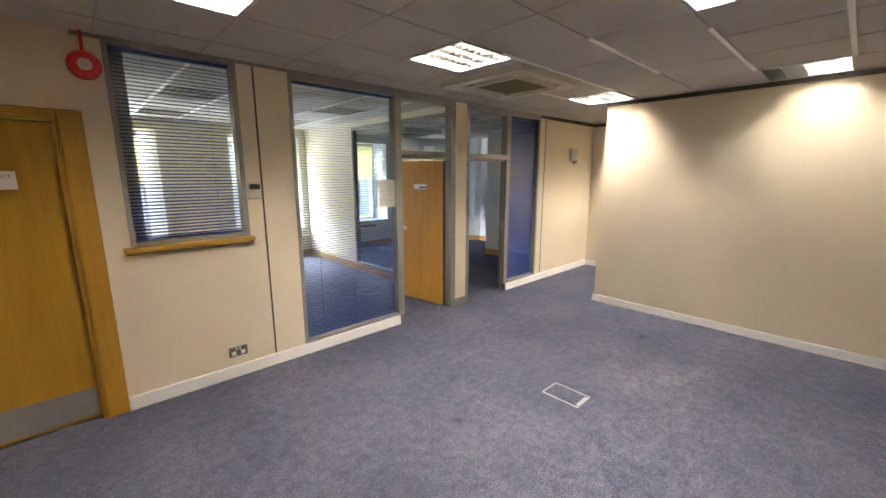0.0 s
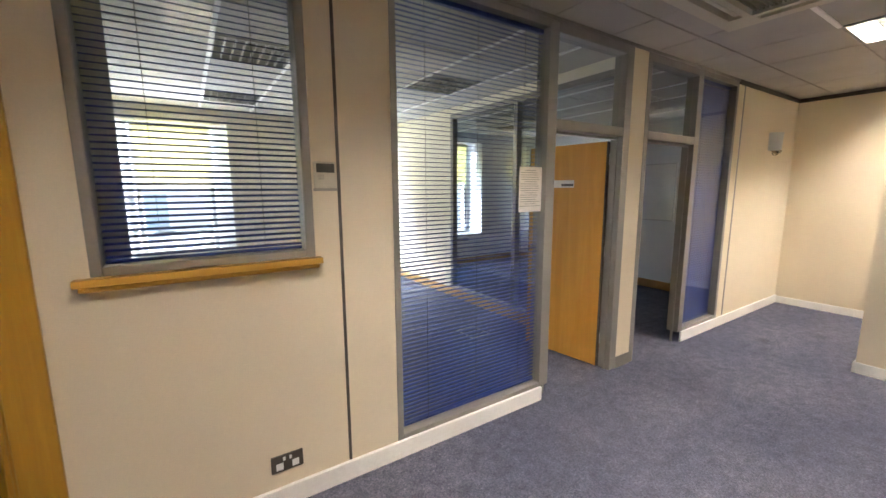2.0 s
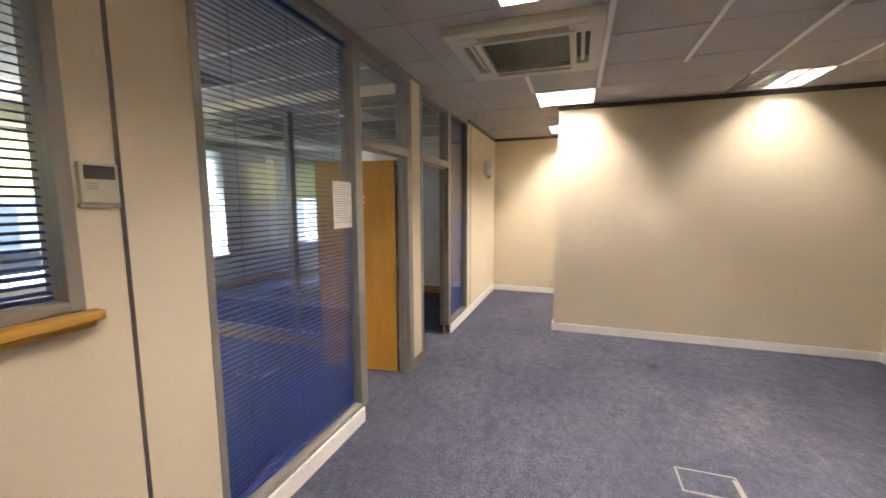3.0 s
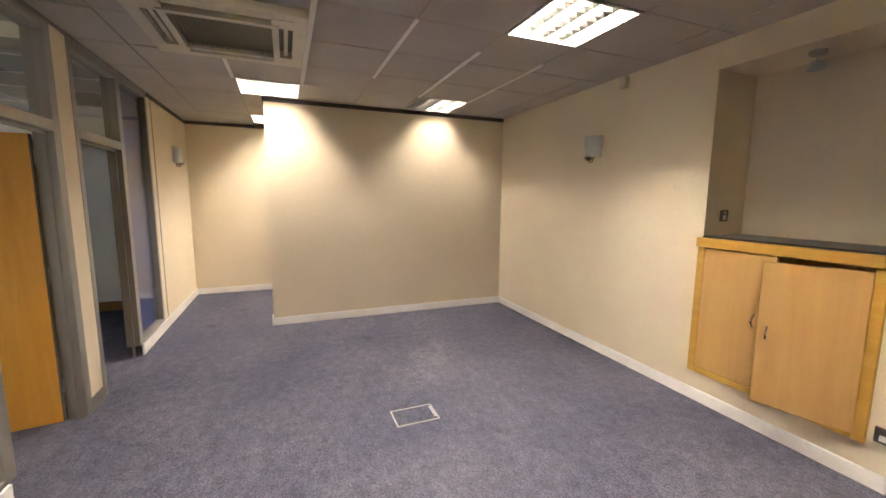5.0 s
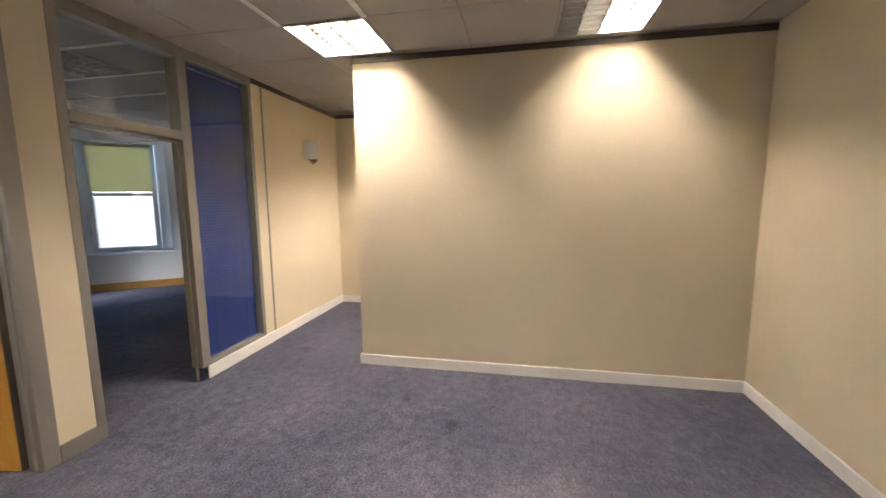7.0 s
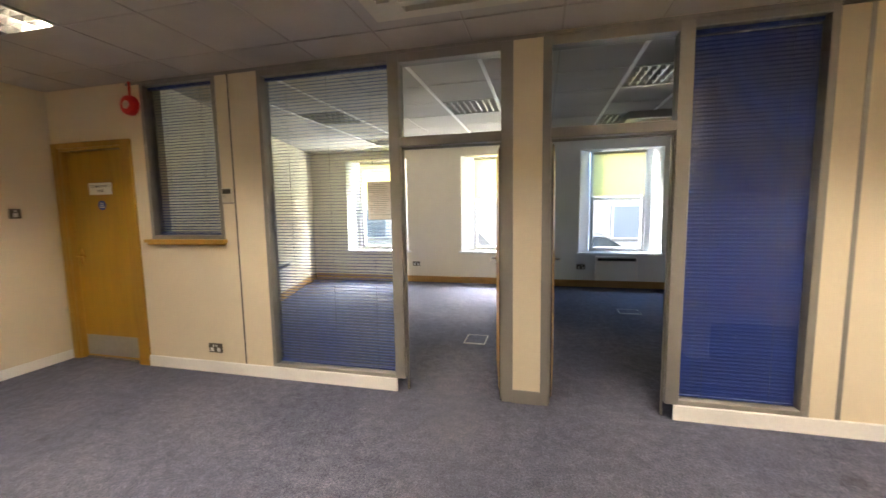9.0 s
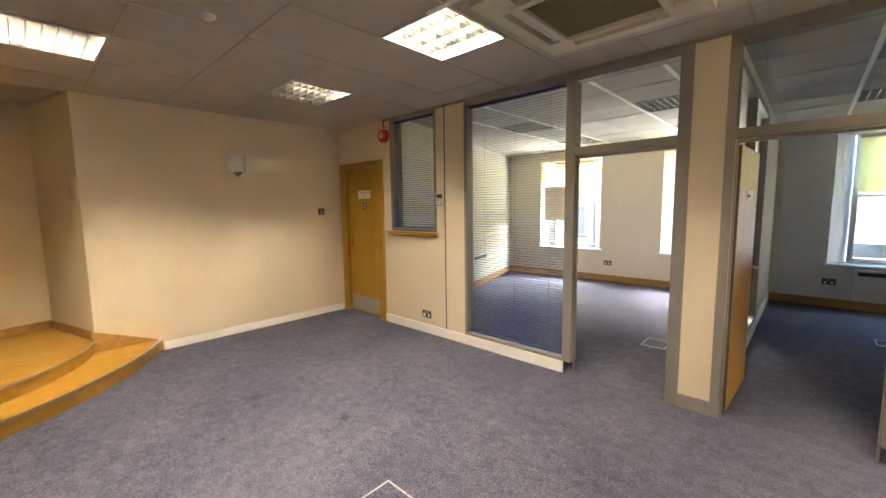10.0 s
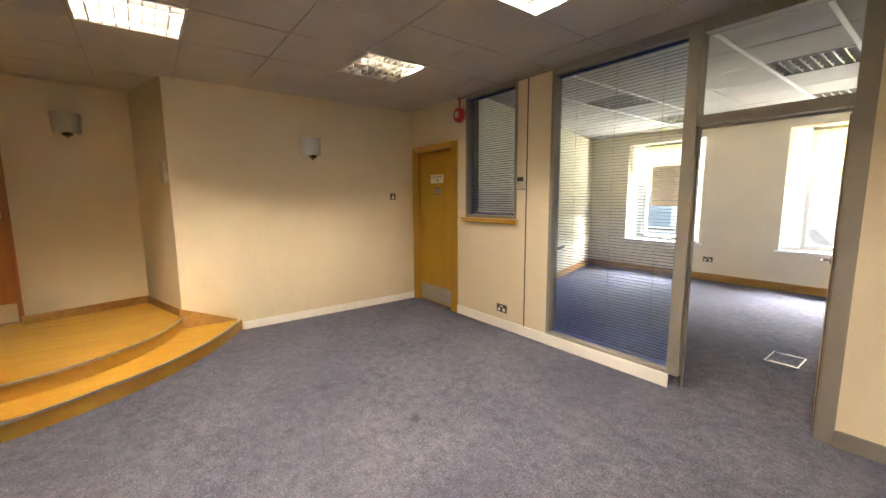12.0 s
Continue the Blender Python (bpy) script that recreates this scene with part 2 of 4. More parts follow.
M_PAPER = mat("white_paper", (0.80, 0.76, 0.70), 0.8, bump=0.02)
M_INK = mat("dark_ink", (0.09, 0.09, 0.09), 0.7, bump=0)
M_FROST = mat("frosted_glass_shade", (0.52, 0.54, 0.53), 0.3, bump=0, vary=0.02)
# brown reflection on the door's pane, put into its base colour
M_VISION = mat("brown_reflection_glass", (0.20, 0.16, 0.12), 0.12, bump=0)
M_BLACKTOP = mat("black_worktop", (0.018, 0.018, 0.02), 0.3, bump=0.05)
M_ROLLER = mat("yellow_roller_blind", (0.84, 0.82, 0.62), 0.8, scale=300, vary=0.03)
tl = M_ROLLER.node_tree
tb, mxr = tl.nodes.new("ShaderNodeBsdfTranslucent"), tl.nodes.new("ShaderNodeMixShader")
tb.inputs["Color"].default_value = (0.96, 0.87, 0.52, 1)
mxr.inputs[0].default_value = 0.42
tl.links.new(tl.nodes["Principled BSDF"].outputs[0], mxr.inputs[1])
tl.links.new(tb.outputs[0], mxr.inputs[2])
tl.links.new(mxr.outputs[0], tl.nodes["Material Output"].inputs["Surface"])
M_PVC = mat("white_window_paint", (0.82, 0.84, 0.86), 0.35, bump=0.02)
M_MARK = mat("pale_metal_trim", (0.33, 0.32, 0.30), 0.45, 0.3, bump=0)
M_FACADE = mat("pale_render_facade", (0.72, 0.71, 0.70), 0.85, scale=30, vary=0.08)
M_SLATE = mat("slate_roof", (0.10, 0.11, 0.13), 0.7, scale=20, vary=0.2)
M_ASPHALT = mat("asphalt", (0.06, 0.06, 0.065), 0.9, scale=150, vary=0.3)
# pane colour lightened to carry the sky's reflection
M_FARGLASS = mat("far_glass_painted_sky", (0.30, 0.36, 0.43), 0.15, bump=0)
M_CARPAINT = mat("silver_car_paint", (0.5, 0.52, 0.55), 0.25, 0.5, bump=0)
M_DARKGLASS = mat("dark_car_glass", (0.02, 0.025, 0.03), 0.08, bump=0)
M_RUBBER = mat("black_rubber", (0.02, 0.02, 0.02), 0.8)


# ---- building helpers ----
def boxes(*bs, bevel=0.0, seg=1):
    bm = bmesh.new()
    for x0, x1, y0, y1, z0, z1 in bs:
        m = Matrix.LocRotScale(((x0 + x1) / 2, (y0 + y1) / 2, (z0 + z1) / 2), None, (abs(x1 - x0), abs(y1 - y0), abs(z1 - z0)))
        bmesh.ops.create_cube(bm, size=1, matrix=m)
    if bevel:
        bmesh.ops.bevel(bm, geom=bm.edges[:], offset=bevel, segments=seg, affect="EDGES", profile=0.6)
    return bm


def cyl(p0, p1, r0, r1=None, n=20, bm=None):
    bm = bm or bmesh.new()
    a, b = Vector(p0), Vector(p1)
    q = (b - a).to_track_quat("Z", "Y").to_matrix().to_4x4()
    bmesh.ops.create_cone(bm, cap_ends=True, segments=n, radius1=r0, radius2=r0 if r1 is None else r1, depth=(b - a).length, matrix=Matrix.Translation((a + b) / 2) @ q)
    return bm


def lathe(profile, n=28, m=None):
    """A turned shape from (radius, height) pairs about z."""
    bm = bmesh.new()
    rings = []
    for r, z in profile:
        rings.append([bm.verts.new((r * math.cos(2 * math.pi * i / n), r * math.sin(2 * math.pi * i / n), z)) for i in range(n)])
    for a, b in zip(rings, rings[1:]):
        for i in range(n):
            bm.faces.new((a[i], a[(i + 1) % n], b[(i + 1) % n], b[i]))
    bm.faces.new(rings[0][::-1])
    bm.faces.new(rings[-1])
    if m:
        bm.transform(m)
    return bm


def prism(outline, z0, z1):
    bm = bmesh.new()
    lo = [bm.verts.new((x, y, z0)) for x, y in outline]
    hi = [bm.verts.new((x, y, z1)) for x, y in outline]
    n = len(outline)
    for i in range(n):
        bm.faces.new((lo[i], lo[(i + 1) % n], hi[(i + 1) % n], hi[i]))
    bm.faces.new(lo[::-1])
    bm.faces.new(hi)
    bmesh.ops.recalc_face_normals(bm, faces=bm.faces[:])
    return bm


def mesh_of(name, bm, material, smooth=False):
    me = bpy.data.meshes.new(name)
    bm.to_mesh(me)
    bm.free()
    me.materials.append(material)
    if smooth:
        for p in me.polygons:
            p.use_smooth = True
        me.set_sharp_from_angle(angle=radians(40))
    return me


def part(name, bm, material, parent, label="", smooth=False):
    ob = new(name, mesh_of(name, bm, material, smooth))
    ob.parent = parent
    return tagged(ob, label)


def solid(name, bm, material, label, category, kind="", group="", smooth=False):
    return tagged(new(name, mesh_of(name, bm, material, smooth)), label, category, group, kind)


def thing(name, label, category, at=None, group="", kind=""):
    ob = new(name)
    ob.empty_display_size = 0.1
    if at is not None:
        ob.matrix_basis = at
    return tagged(ob, label, category, group, kind)


def text_part(name, words, size, m, material, parent):
    cu = bpy.data.curves.new(name, "FONT")
    cu.body, cu.size, cu.align_x, cu.align_y, cu.extrude = words, size, "CENTER", "CENTER", 0.0006
    tmp = bpy.data.objects.new(name, cu)
    scene.collection.objects.link(tmp)
    me = bpy.data.meshes.new_from_object(tmp.evaluated_get(bpy.context.evaluated_depsgraph_get()))
    bpy.data.objects.remove(tmp)
    me.transform(m)
    me.materials.clear()
    me.materials.append(material)
    ob = new(name, me)
    ob.parent = parent
    return ob


# ---- floor and outer shell ----
floor = solid("floor", boxes((-2.6, 8.2, -1.9, YB, -0.1, 0.0)), M_CARPET, "worn blue-grey cut-pile office carpet with stains", "carpet", "structure")

# ---- walls of the main room ----
solid("wall_north", boxes(
    (XL - 0.1, -0.832, W, W + 0.1, 0, C), (-0.832, 0.14, W, W + 0.1, 2.11, C), (0.14, 0.285, W, W + 0.1, 0, C), (0.285, 1.085, W, W + 0.1, 0, 1.205),
    (0.285, 1.085, W, W + 0.1, 2.58, C), (1.085, 1.203, W, W + 0.1, 0, C), (1.219, 1.49, W, W + 0.1, 0, C), (1.203, 1.219, W + 0.012, W + 0.1, 0, C),
    (3.534, 3.731, W, W + 0.1, 0, C), (5.364, 5.50, W, W + 0.1, 0, C), (5.50, 5.526, W + 0.012, W + 0.1, 0, C), (5.526, 7.2, W, W + 0.1, 0, C), (1.49, 3.534, W, W + 0.1, 2.58, C), (3.731, 5.364, W, W + 0.1, 2.58, C)),
    M_WALL, "cream painted partition wall with glazed openings", "wall", "structure")
solid("wall_strip", boxes((1.203, 1.219, W - 0.001, W + 0.011, 0.1, 2.58), bevel=0.001), M_DARKTRIM, "dark vertical joint strip in cream wall", "trim", "structure")
solid("wall_strip", boxes((5.50, 5.526, W - 0.003, W + 0.011, 0.1, 2.58), bevel=0.001), M_FRAME, "grey vertical joint strip in cream wall", "trim", "structure")
solid("wall_west", boxes((XL - 0.1, XL, 0.62, W, 0, C)), M_WALL, "cream painted wall with one wall light", "wall", "structure")
solid("wall_south", boxes((-0.1, 1.195, YS - 0.6, YS, 0, C), (2.165, XS + 0.15, YS - 0.6, YS, 0, C), (1.195, 2.165, YS - 0.6, YS, 2.41, C),
    (1.195, 2.165, YS - 0.6, YS - 0.42, 0, 2.41), (1.195, 2.165, YS - 0.42, YS - 0.0, 0, 0.22)), M_WALL, "cream painted wall with a recessed alcove", "wall", "structure")
solid("wall_east", boxes((XS, XS + 0.15, YS, 2.30, 0, C)), M_WALL, "cream painted stub wall washed by ceiling lights", "wall", "structure")
solid("wall_corridor_end", boxes((7.09, 7.19, 1.0, W, 0, C), (XS + 0.15, 7.09, 0.9, 1.0, 0, C)), M_WALL, "cream painted wall at the end of the corridor", "wall", "structure")
# recess with the raised platform
REC = [(XL, 0.62), (-1.78, 0.36), (-1.54, -0.65), (-1.50, -1.6), (-0.1, -1.6), (-0.1, YS)]
solid("wall_recess_side", prism([(XL, 0.62), (-1.78, 0.36), (-1.88, 0.45), (-0.95, 0.75)], 0, C), M_WALL, "cream angled side wall of the recess", "wall", "structure")
solid("wall_recess_back", prism([(-1.78, 0.36), (-1.50, -1.6), (-1.62, -1.6), (-1.90, 0.36)], 0, C), M_WALL, "cream back wall of the raised recess", "wall", "structure")
solid("wall_recess_end", boxes((-1.6, -0.1, -1.7, -1.6, 0, C)), M_WALL, "cream end wall of the recess", "wall", "structure")


def skirting(name, a, b, z0, h, material, label, side=1, t=0.016):
    """A board with a rounded top edge between two plan points; it stands proud to the left of a to b."""
    a, b = Vector(a), Vector(b)
    d = (b - a).normalized()
    n = Vector((-d.y, d.x)) * t * side
    bm = prism([tuple(a), tuple(b), tuple(b + n), tuple(a + n)], z0, z0 + h)
    top = [e for e in bm.edges if all(v.co.z > z0 + h - 1e-5 for v in e.verts)]
    bmesh.ops.bevel(bm, geom=top, offset=0.005, segments=2, affect="EDGES")
    return solid(name, bm, material, label, "skirting", "structure")


WS = "white gloss painted skirting board"
skirting("baseboard", (2.632, W), (0.14, W), 0, 0.105, M_SKIRT, WS)
skirting("baseboard", (7.09, W), (4.60, W), 0, 0.105, M_SKIRT, WS)
skirting("baseboard", (XL, W), (XL, 1.17), 0, 0.09, M_SKIRT, WS)
skirting("baseboard", (0.60, YS), (XS, YS), 0, 0.09, M_SKIRT, WS)
skirting("baseboard", (XS, YS), (XS, 2.316), 0, 0.09, M_SKIRT, WS)
skirting("baseboard", (XS, 2.30), (XS + 0.15, 2.30), 0, 0.09, M_SKIRT, WS)
skirting("baseboard", (7.09, 1.0), (7.09, W), 0, 0.09, M_SKIRT, WS)
skirting("baseboard", (3.534, W), (3.731, W), 0, 0.1, M_FRAME, "grey base strip of the narrow column", -1, 0.008)
# dark cornice strips under the ceiling
for a, b in (((XS, YS), (XS, 2.31)), ((XS, 2.30), (XS + 0.15, 2.30)), ((7.09, 1.0), (7.09, W)), ((7.09, W), (5.364, W))):
    skirting("trim", a, b, C - 0.05, 0.046, M_DARKTRIM, "dark brown cornice strip below the ceiling", 1, 0.012)
skirting("trim", (1.49, W), (0.14, W), C - 0.03, 0.026, M_FRAME, "grey cornice strip over the partition", 1, 0.008)
skirting("trim", (5.364, W), (1.49, W), C - 0.03, 0.026, M_FRAME, "grey cornice strip over the partition", 1, 0.012)

# ---- side rooms behind the partition ----
LW0, LW1 = (-0.93, YB), (0.40, W + 0.1)
solid("wall_room_left", prism([LW0, LW1, (LW1[0] - 0.1, LW1[1]), (LW0[0] - 0.1, LW0[1])], 0, C), M_WHITEWALL, "pale cream side wall of the empty office", "wall", "structure")
DV0, DV1 = 3.69, 3.76
solid("wall_divider", boxes((DV0, DV1, 6.15, YB, 0, C), (DV0, DV1, W + 0.1, 6.15, 0, 0.1), (DV0, DV1, W + 0.1, 6.15, 2.5, C)), M_WHITEWALL, "pale dividing wall with a glazed panel", "wall", "structure")
WINX = [(-0.15, 1.16), (2.24, 3.55), (4.37, 5.72)]
SILL, WTOP = 0.62, 2.42


def outer_wall(name, x0, x1, spans, material, label):
    bs, x = [], x0
    for a, b in spans:
        bs += [(x, a, YB, YB + 0.42, 0, C), (a, b, YB, YB + 0.42, 0, SILL), (a, b, YB, YB + 0.42, WTOP, C)]
        x = b
    bs.append((x, x1, YB, YB + 0.42, 0, C))
    return solid(name, boxes(*bs), material, label, "wall", "structure")


outer_wall("wall_outer_office", -2.7, 3.85, WINX[:2], M_WHITEWALL, "thick outer wall with two sash windows")
outer_wall("wall_outer_grey", 3.85, 6.75, WINX[2:], M_GREYWALL, "thick cool white outer wall with a sash window")
solid("wall_room_right", boxes((6.5, 6.6, W + 0.1, 5.45, 0, C), (6.6, 7.8, 5.35, 5.45, 0, C), (7.75, 7.85, 5.45, 6.72, 0, C)), M_GREYWALL, "cool white wall stepping back beside the bay", "wall", "structure")


def sash_window(idx, w=0.92, light=True):
    """A painted timber sash window in a splayed reveal; built with its inside face on local y = 0."""
    h = WTOP - SILL
    win = thing("window_%d" % idx, "white painted sash window in a splayed reveal", "window", kind="structure")
    o = w / 2
    r = 0.205
    for s in (-1, 1):
        bm = prism([(s * (o + r), 0.0), (s * o, 0.36), (s * (o + r + 0.01), 0.36)], 0, h)
        part("reveal", bm, M_PVC, win)
    part("window_sill", boxes((-o - r - 0.03, o + r + 0.03, -0.05, 0.37, -0.035, 0.0), bevel=0.006), M_PVC, win)
    fr = boxes((-o, -o + 0.06, 0.25, 0.34, 0, h), (o - 0.06, o, 0.25, 0.34, 0, h), (-o + 0.06, o - 0.06, 0.25, 0.34, h - 0.07, h), (-o + 0.06, o - 0.06, 0.25, 0.34, 0, 0.07))
    part("window_frame", fr, M_PVC, win)
    mid = h * 0.53
    part("meeting_rail", boxes((-o + 0.06, o - 0.06, 0.27, 0.325, mid - 0.025, mid + 0.025), bevel=0.004), M_PVC, win)
    for nm, z0, z1, y in (("lower_pane", 0.07, mid - 0.025, 0.285), ("upper_pane", mid + 0.025, h - 0.07, 0.31)):
        pn = part(nm, boxes((-o + 0.06, o - 0.06, y, y + 0.004, z0, z1)), M_WINGLASS, win)
        pn.visible_shadow = False
    return win


def roller_blind(w=0.86, drop=0.78):
    bl = thing("roller_blind", "yellow fabric roller blind drawn halfway down", "blind", group="window blinds")
    h = WTOP - SILL
    part("roller", cyl((-w / 2, 0.19, h - 0.04), (w / 2, 0.19, h - 0.04), 0.024, n=14), M_IVORY, bl)
    part("fabric", boxes((-w / 2 + 0.01, w / 2 - 0.01, 0.207, 0.2085, h - drop, h - 0.05)), M_ROLLER, bl)
    part("bottom_bar", boxes((-w / 2 + 0.01, w / 2 - 0.01, 0.202, 0.214, h - drop - 0.02, h - drop), bevel=0.003), M_ROLLER, bl)
    return bl


w1, b1 = sash_window(1), roller_blind()
spots = [pose((a + b) / 2, YB, SILL) for a, b in WINX]
BAY0, BAY1 = Vector((6.75, YB)), Vector((7.75, 6.72))
bd = (BAY1 - BAY0).normalized()
bay_yaw = math.degrees(math.atan2(bd.y, bd.x))
bmid = BAY0 + bd * (BAY1 - BAY0).length * 0.5
spots.append(pose(bmid.x, bmid.y, SILL, 0, 0, bay_yaw))
w1.matrix_basis, b1.matrix_basis = spots[0], spots[0]
for i, sp in enumerate(spots[1:]):
    copy_thing(w1, sp).name = "window_%d" % (i + 2)
    copy_thing(b1, sp)
L = (BAY1 - BAY0).length
bay = boxes((0, L / 2 - 0.66, 0, 0.4, 0, C), (L / 2 + 0.66, L, 0, 0.4, 0, C), (L / 2 - 0.66, L / 2 + 0.66, 0, 0.4, 0, SILL), (L / 2 - 0.66, L / 2 + 0.66, 0, 0.4, WTOP, C))
bay.transform(pose(BAY0.x, BAY0.y, 0, 0, 0, bay_yaw))
solid("wall_bay", bay, M_GREYWALL, "cool white angled bay wall with a sash window", "wall", "structure")
# unseen lamps added above the windows strengthen the sky's light indoors
for (a, b), pw, tint in zip(WINX, (OFFICE_DAY, OFFICE_DAY, GREY_DAY), (DAY_WARM, DAY_WARM, DAY_COOL)):
    window_lamp((a + b) / 2, YB + 1.3, 2.75, (a + b) / 2, 5.6, 0.2, 1.3, 1.5, pw, tint)
# unseen low lamps added to lift the office ceiling, standing in for sunlit-street light
for a, b in WINX[:2]:
    window_lamp((a + b) / 2, YB + 1.6, -0.35, (a + b) / 2, 5.6, 2.6, 1.3, 1.0, STREET_FILL, DAY_WARM)
bn = Vector((-bd.y, bd.x))
window_lamp(bmid.x + bn.x * 1.3, bmid.y + bn.y * 1.3, 2.75, bmid.x - bn.x * 2.4, bmid.y - bn.y * 2.4, 0.2, 1.3, 1.5, GREY_DAY * 0.6, DAY_COOL)
WK = "oak veneered skirting board"
skirting("baseboard", (DV0, YB), (-0.93, YB), 0, 0.12, M_SKIRTWOOD, WK)
skirting("baseboard", LW0, LW1, 0, 0.12, M_SKIRTWOOD, WK)
skirting("baseboard", (DV0, W + 0.1), (DV0, YB), 0, 0.12, M_SKIRTWOOD, WK)
skirting("baseboard", (6.75, YB), (DV1, YB), 0, 0.12, M_SKIRTWOOD, WK)
skirting("baseboard", tuple(BAY1), tuple(BAY0), 0, 0.12, M_SKIRTWOOD, WK)
skirting("baseboard", (7.75, 5.45), (7.75, 6.72), 0, 0.12, M_SKIRTWOOD, WK)
skirting("baseboard", (6.5, W + 0.1), (6.5, 5.45), 0, 0.12, M_SKIRTWOOD, WK)
skirting("baseboard", (6.5, 5.45), (7.75, 5.45), 0, 0.12, M_SKIRTWOOD, WK)
skirting("baseboard", (DV1, YB), (DV1, W + 0.1), 0, 0.12, M_SKIRT, WS)

# ---- ceiling: tiles in exposed bars, with openings for fittings ----
GX, GY, G = 0.25, 0.12, 0.6
LIGHTS = [(3, 3), (0, 3), (0, 0), (7, 3), (7, 0), (3, 0), (10, 3), (9, 2)]
SIDE_LIGHTS = [(1, 8), (4, 8), (1, 11), (4, 11), (7, 7), (7, 10)]
HOLES = [(1, -1)]
cells = {(i, j) for i, j in LIGHTS + SIDE_LIGHTS + HOLES}
bm = bmesh.new()
rng = random.Random(4)
for i in range(-5, 13):
    for j in range(-4, 14):
        if (i, j) in cells:
            continue
        x, y = GX + i * G, GY + j * G
        if x > 8.2 or y > YB:
            continue
        z = C + rng.uniform(0.0, 0.003)
        v = [(x + 0.007, y + 0.007), (x + G - 0.007, y + 0.007), (x + G - 0.007, y + G - 0.007), (x + 0.007, y + G - 0.007)]
        lo = [bm.verts.new((px, py, z + rng.uniform(-0.001, 0.0015))) for px, py in v]
        hi = [bm.verts.new((px, py, C + 0.02)) for px, py in v]
        bm.faces.new(lo[::-1])
        for k in range(4):
            bm.faces.new((lo[k], lo[(k + 1) % 4], hi[(k + 1) % 4], hi[k]))
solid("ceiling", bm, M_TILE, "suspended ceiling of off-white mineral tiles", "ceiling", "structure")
bars = bmesh.new()
for i in range(-5, 14):
    bmesh.ops.create_cube(bars, size=1, matrix=Matrix.LocRotScale((GX + i * G, 3.1, C + 0.010), None, (0.024, 10.2, 0.008)))
for j in range(-4, 15):
    bmesh.ops.create_cube(bars, size=1, matrix=Matrix.LocRotScale((2.8, GY + j * G, C + 0.0105), None, (11.2, 0.024, 0.0075)))
solid("ceiling_bars", bars, M_BAROLD, "grimy ceiling grid bars between the tiles", "ceiling", "structure")
# main-room strips paint light reflected off bars; those over side rooms are white bars
for x0, x1, y0, y1 in ((2.5, 4.45, 1.903, 1.937), (3.0, 4.45, 0.704, 0.736), (2.65, 3.95, 1.306, 1.334), (3.05, 4.45, 0.105, 0.135), (3.85, 4.45, 2.506, 2.534), *[(GX + i * G - 0.016, GX + i * G + 0.016, W + 0.12, YB - 0.02) for i in (1, 2, 4, 5, 7, 8, 9)]):
    solid("ceiling_bar_cap", boxes((x0, x1, y0, y1, C - 0.007, C + 0.005), bevel=0.001), M_TBAR, "white ceiling bar strip; main-room ones paint a reflection", "ceiling", "structure")
# unseen shell, added to block sun from the gap above the tiles
solid("wall_outer_shell", boxes((-2.9, 8.5, -2.2, -2.05, -0.1, C + 0.55), (-2.9, -2.75, -2.05, YB + 0.4, -0.1, C + 0.55), (8.35, 8.5, -2.05, YB + 0.4, -0.1, C + 0.55), (-2.75, 6.7, YB + 0.1, YB + 0.4, C + 0.001, C + 0.45)), M_WHITEWALL, "unseen shell walls that keep sun out of the void", "wall", "structure")
solid("ceiling_slab", boxes((-2.7, 8.3, -2.0, YB + 0.5, C + 0.45, C + 0.55)), M_VOID, "dark slab above the suspended ceiling", "ceiling", "structure")


def troffer(lit, dead=(), lamp=None, h=0.057):
    """A recessed 600 mm fitting with three tubes behind a mirror louvre; local origin at its corner."""
    t = thing("ceiling_light", "recessed louvre light with some tubes dead" if dead else "recessed square louvre light with lit tubes" if lit else "recessed square louvre light, switched off", "ceiling light", group="louvre lights")
    lamp = lamp or M_TUBE
    part("rim", boxes((0.004, 0.596, 0.004, 0.022, -0.006, 0.02), (0.004, 0.596, 0.578, 0.596, -0.006, 0.02), (0.004, 0.022, 0.022, 0.578, -0.006, 0.02), (0.578, 0.596, 0.022, 0.578, -0.006, 0.02)), M_RIM, t)
    part("housing", boxes((0.004, 0.596, 0.004, 0.596, 0.105, 0.11), (0.004, 0.008, 0.004, 0.596, 0.02, 0.105), (0.592, 0.596, 0.004, 0.596, 0.02, 0.105), (0.008, 0.592, 0.004, 0.008, 0.02, 0.105), (0.008, 0.592, 0.592, 0.596, 0.02, 0.105)), M_REFLECT, t)
    for k in range(4):
        y = 0.085 + k * 0.1433
        part("tube", cyl((0.02, y, 0.074), (0.58, y, 0.074), 0.016, n=10), lamp if lit and k not in dead else M_TUBE_OFF, t)
    # cross blades and long blades of the louvre, wedge shaped
    for k in range(1, 4):
        y = 0.0133 + k * 0.1433
        bm = bmesh.new()
        for s in (-1, 1):
            a = [bm.verts.new((x, y + dy, z)) for x, dy, z in ((0.022, 0, 0.002), (0.578, 0, 0.002), (0.578, s * 0.02, h), (0.022, s * 0.02, h))]
            bm.faces.new(a)
        part("long_blade", bm, M_LOUVRE, t)
    for k in range(1, 8):
        x = 0.022 + k * 0.0695
        part("cross_blade", boxes((x - 0.004, x + 0.004, 0.022, 0.578, 0.002, 0.044)), M_LOUVRE, t)
    return t


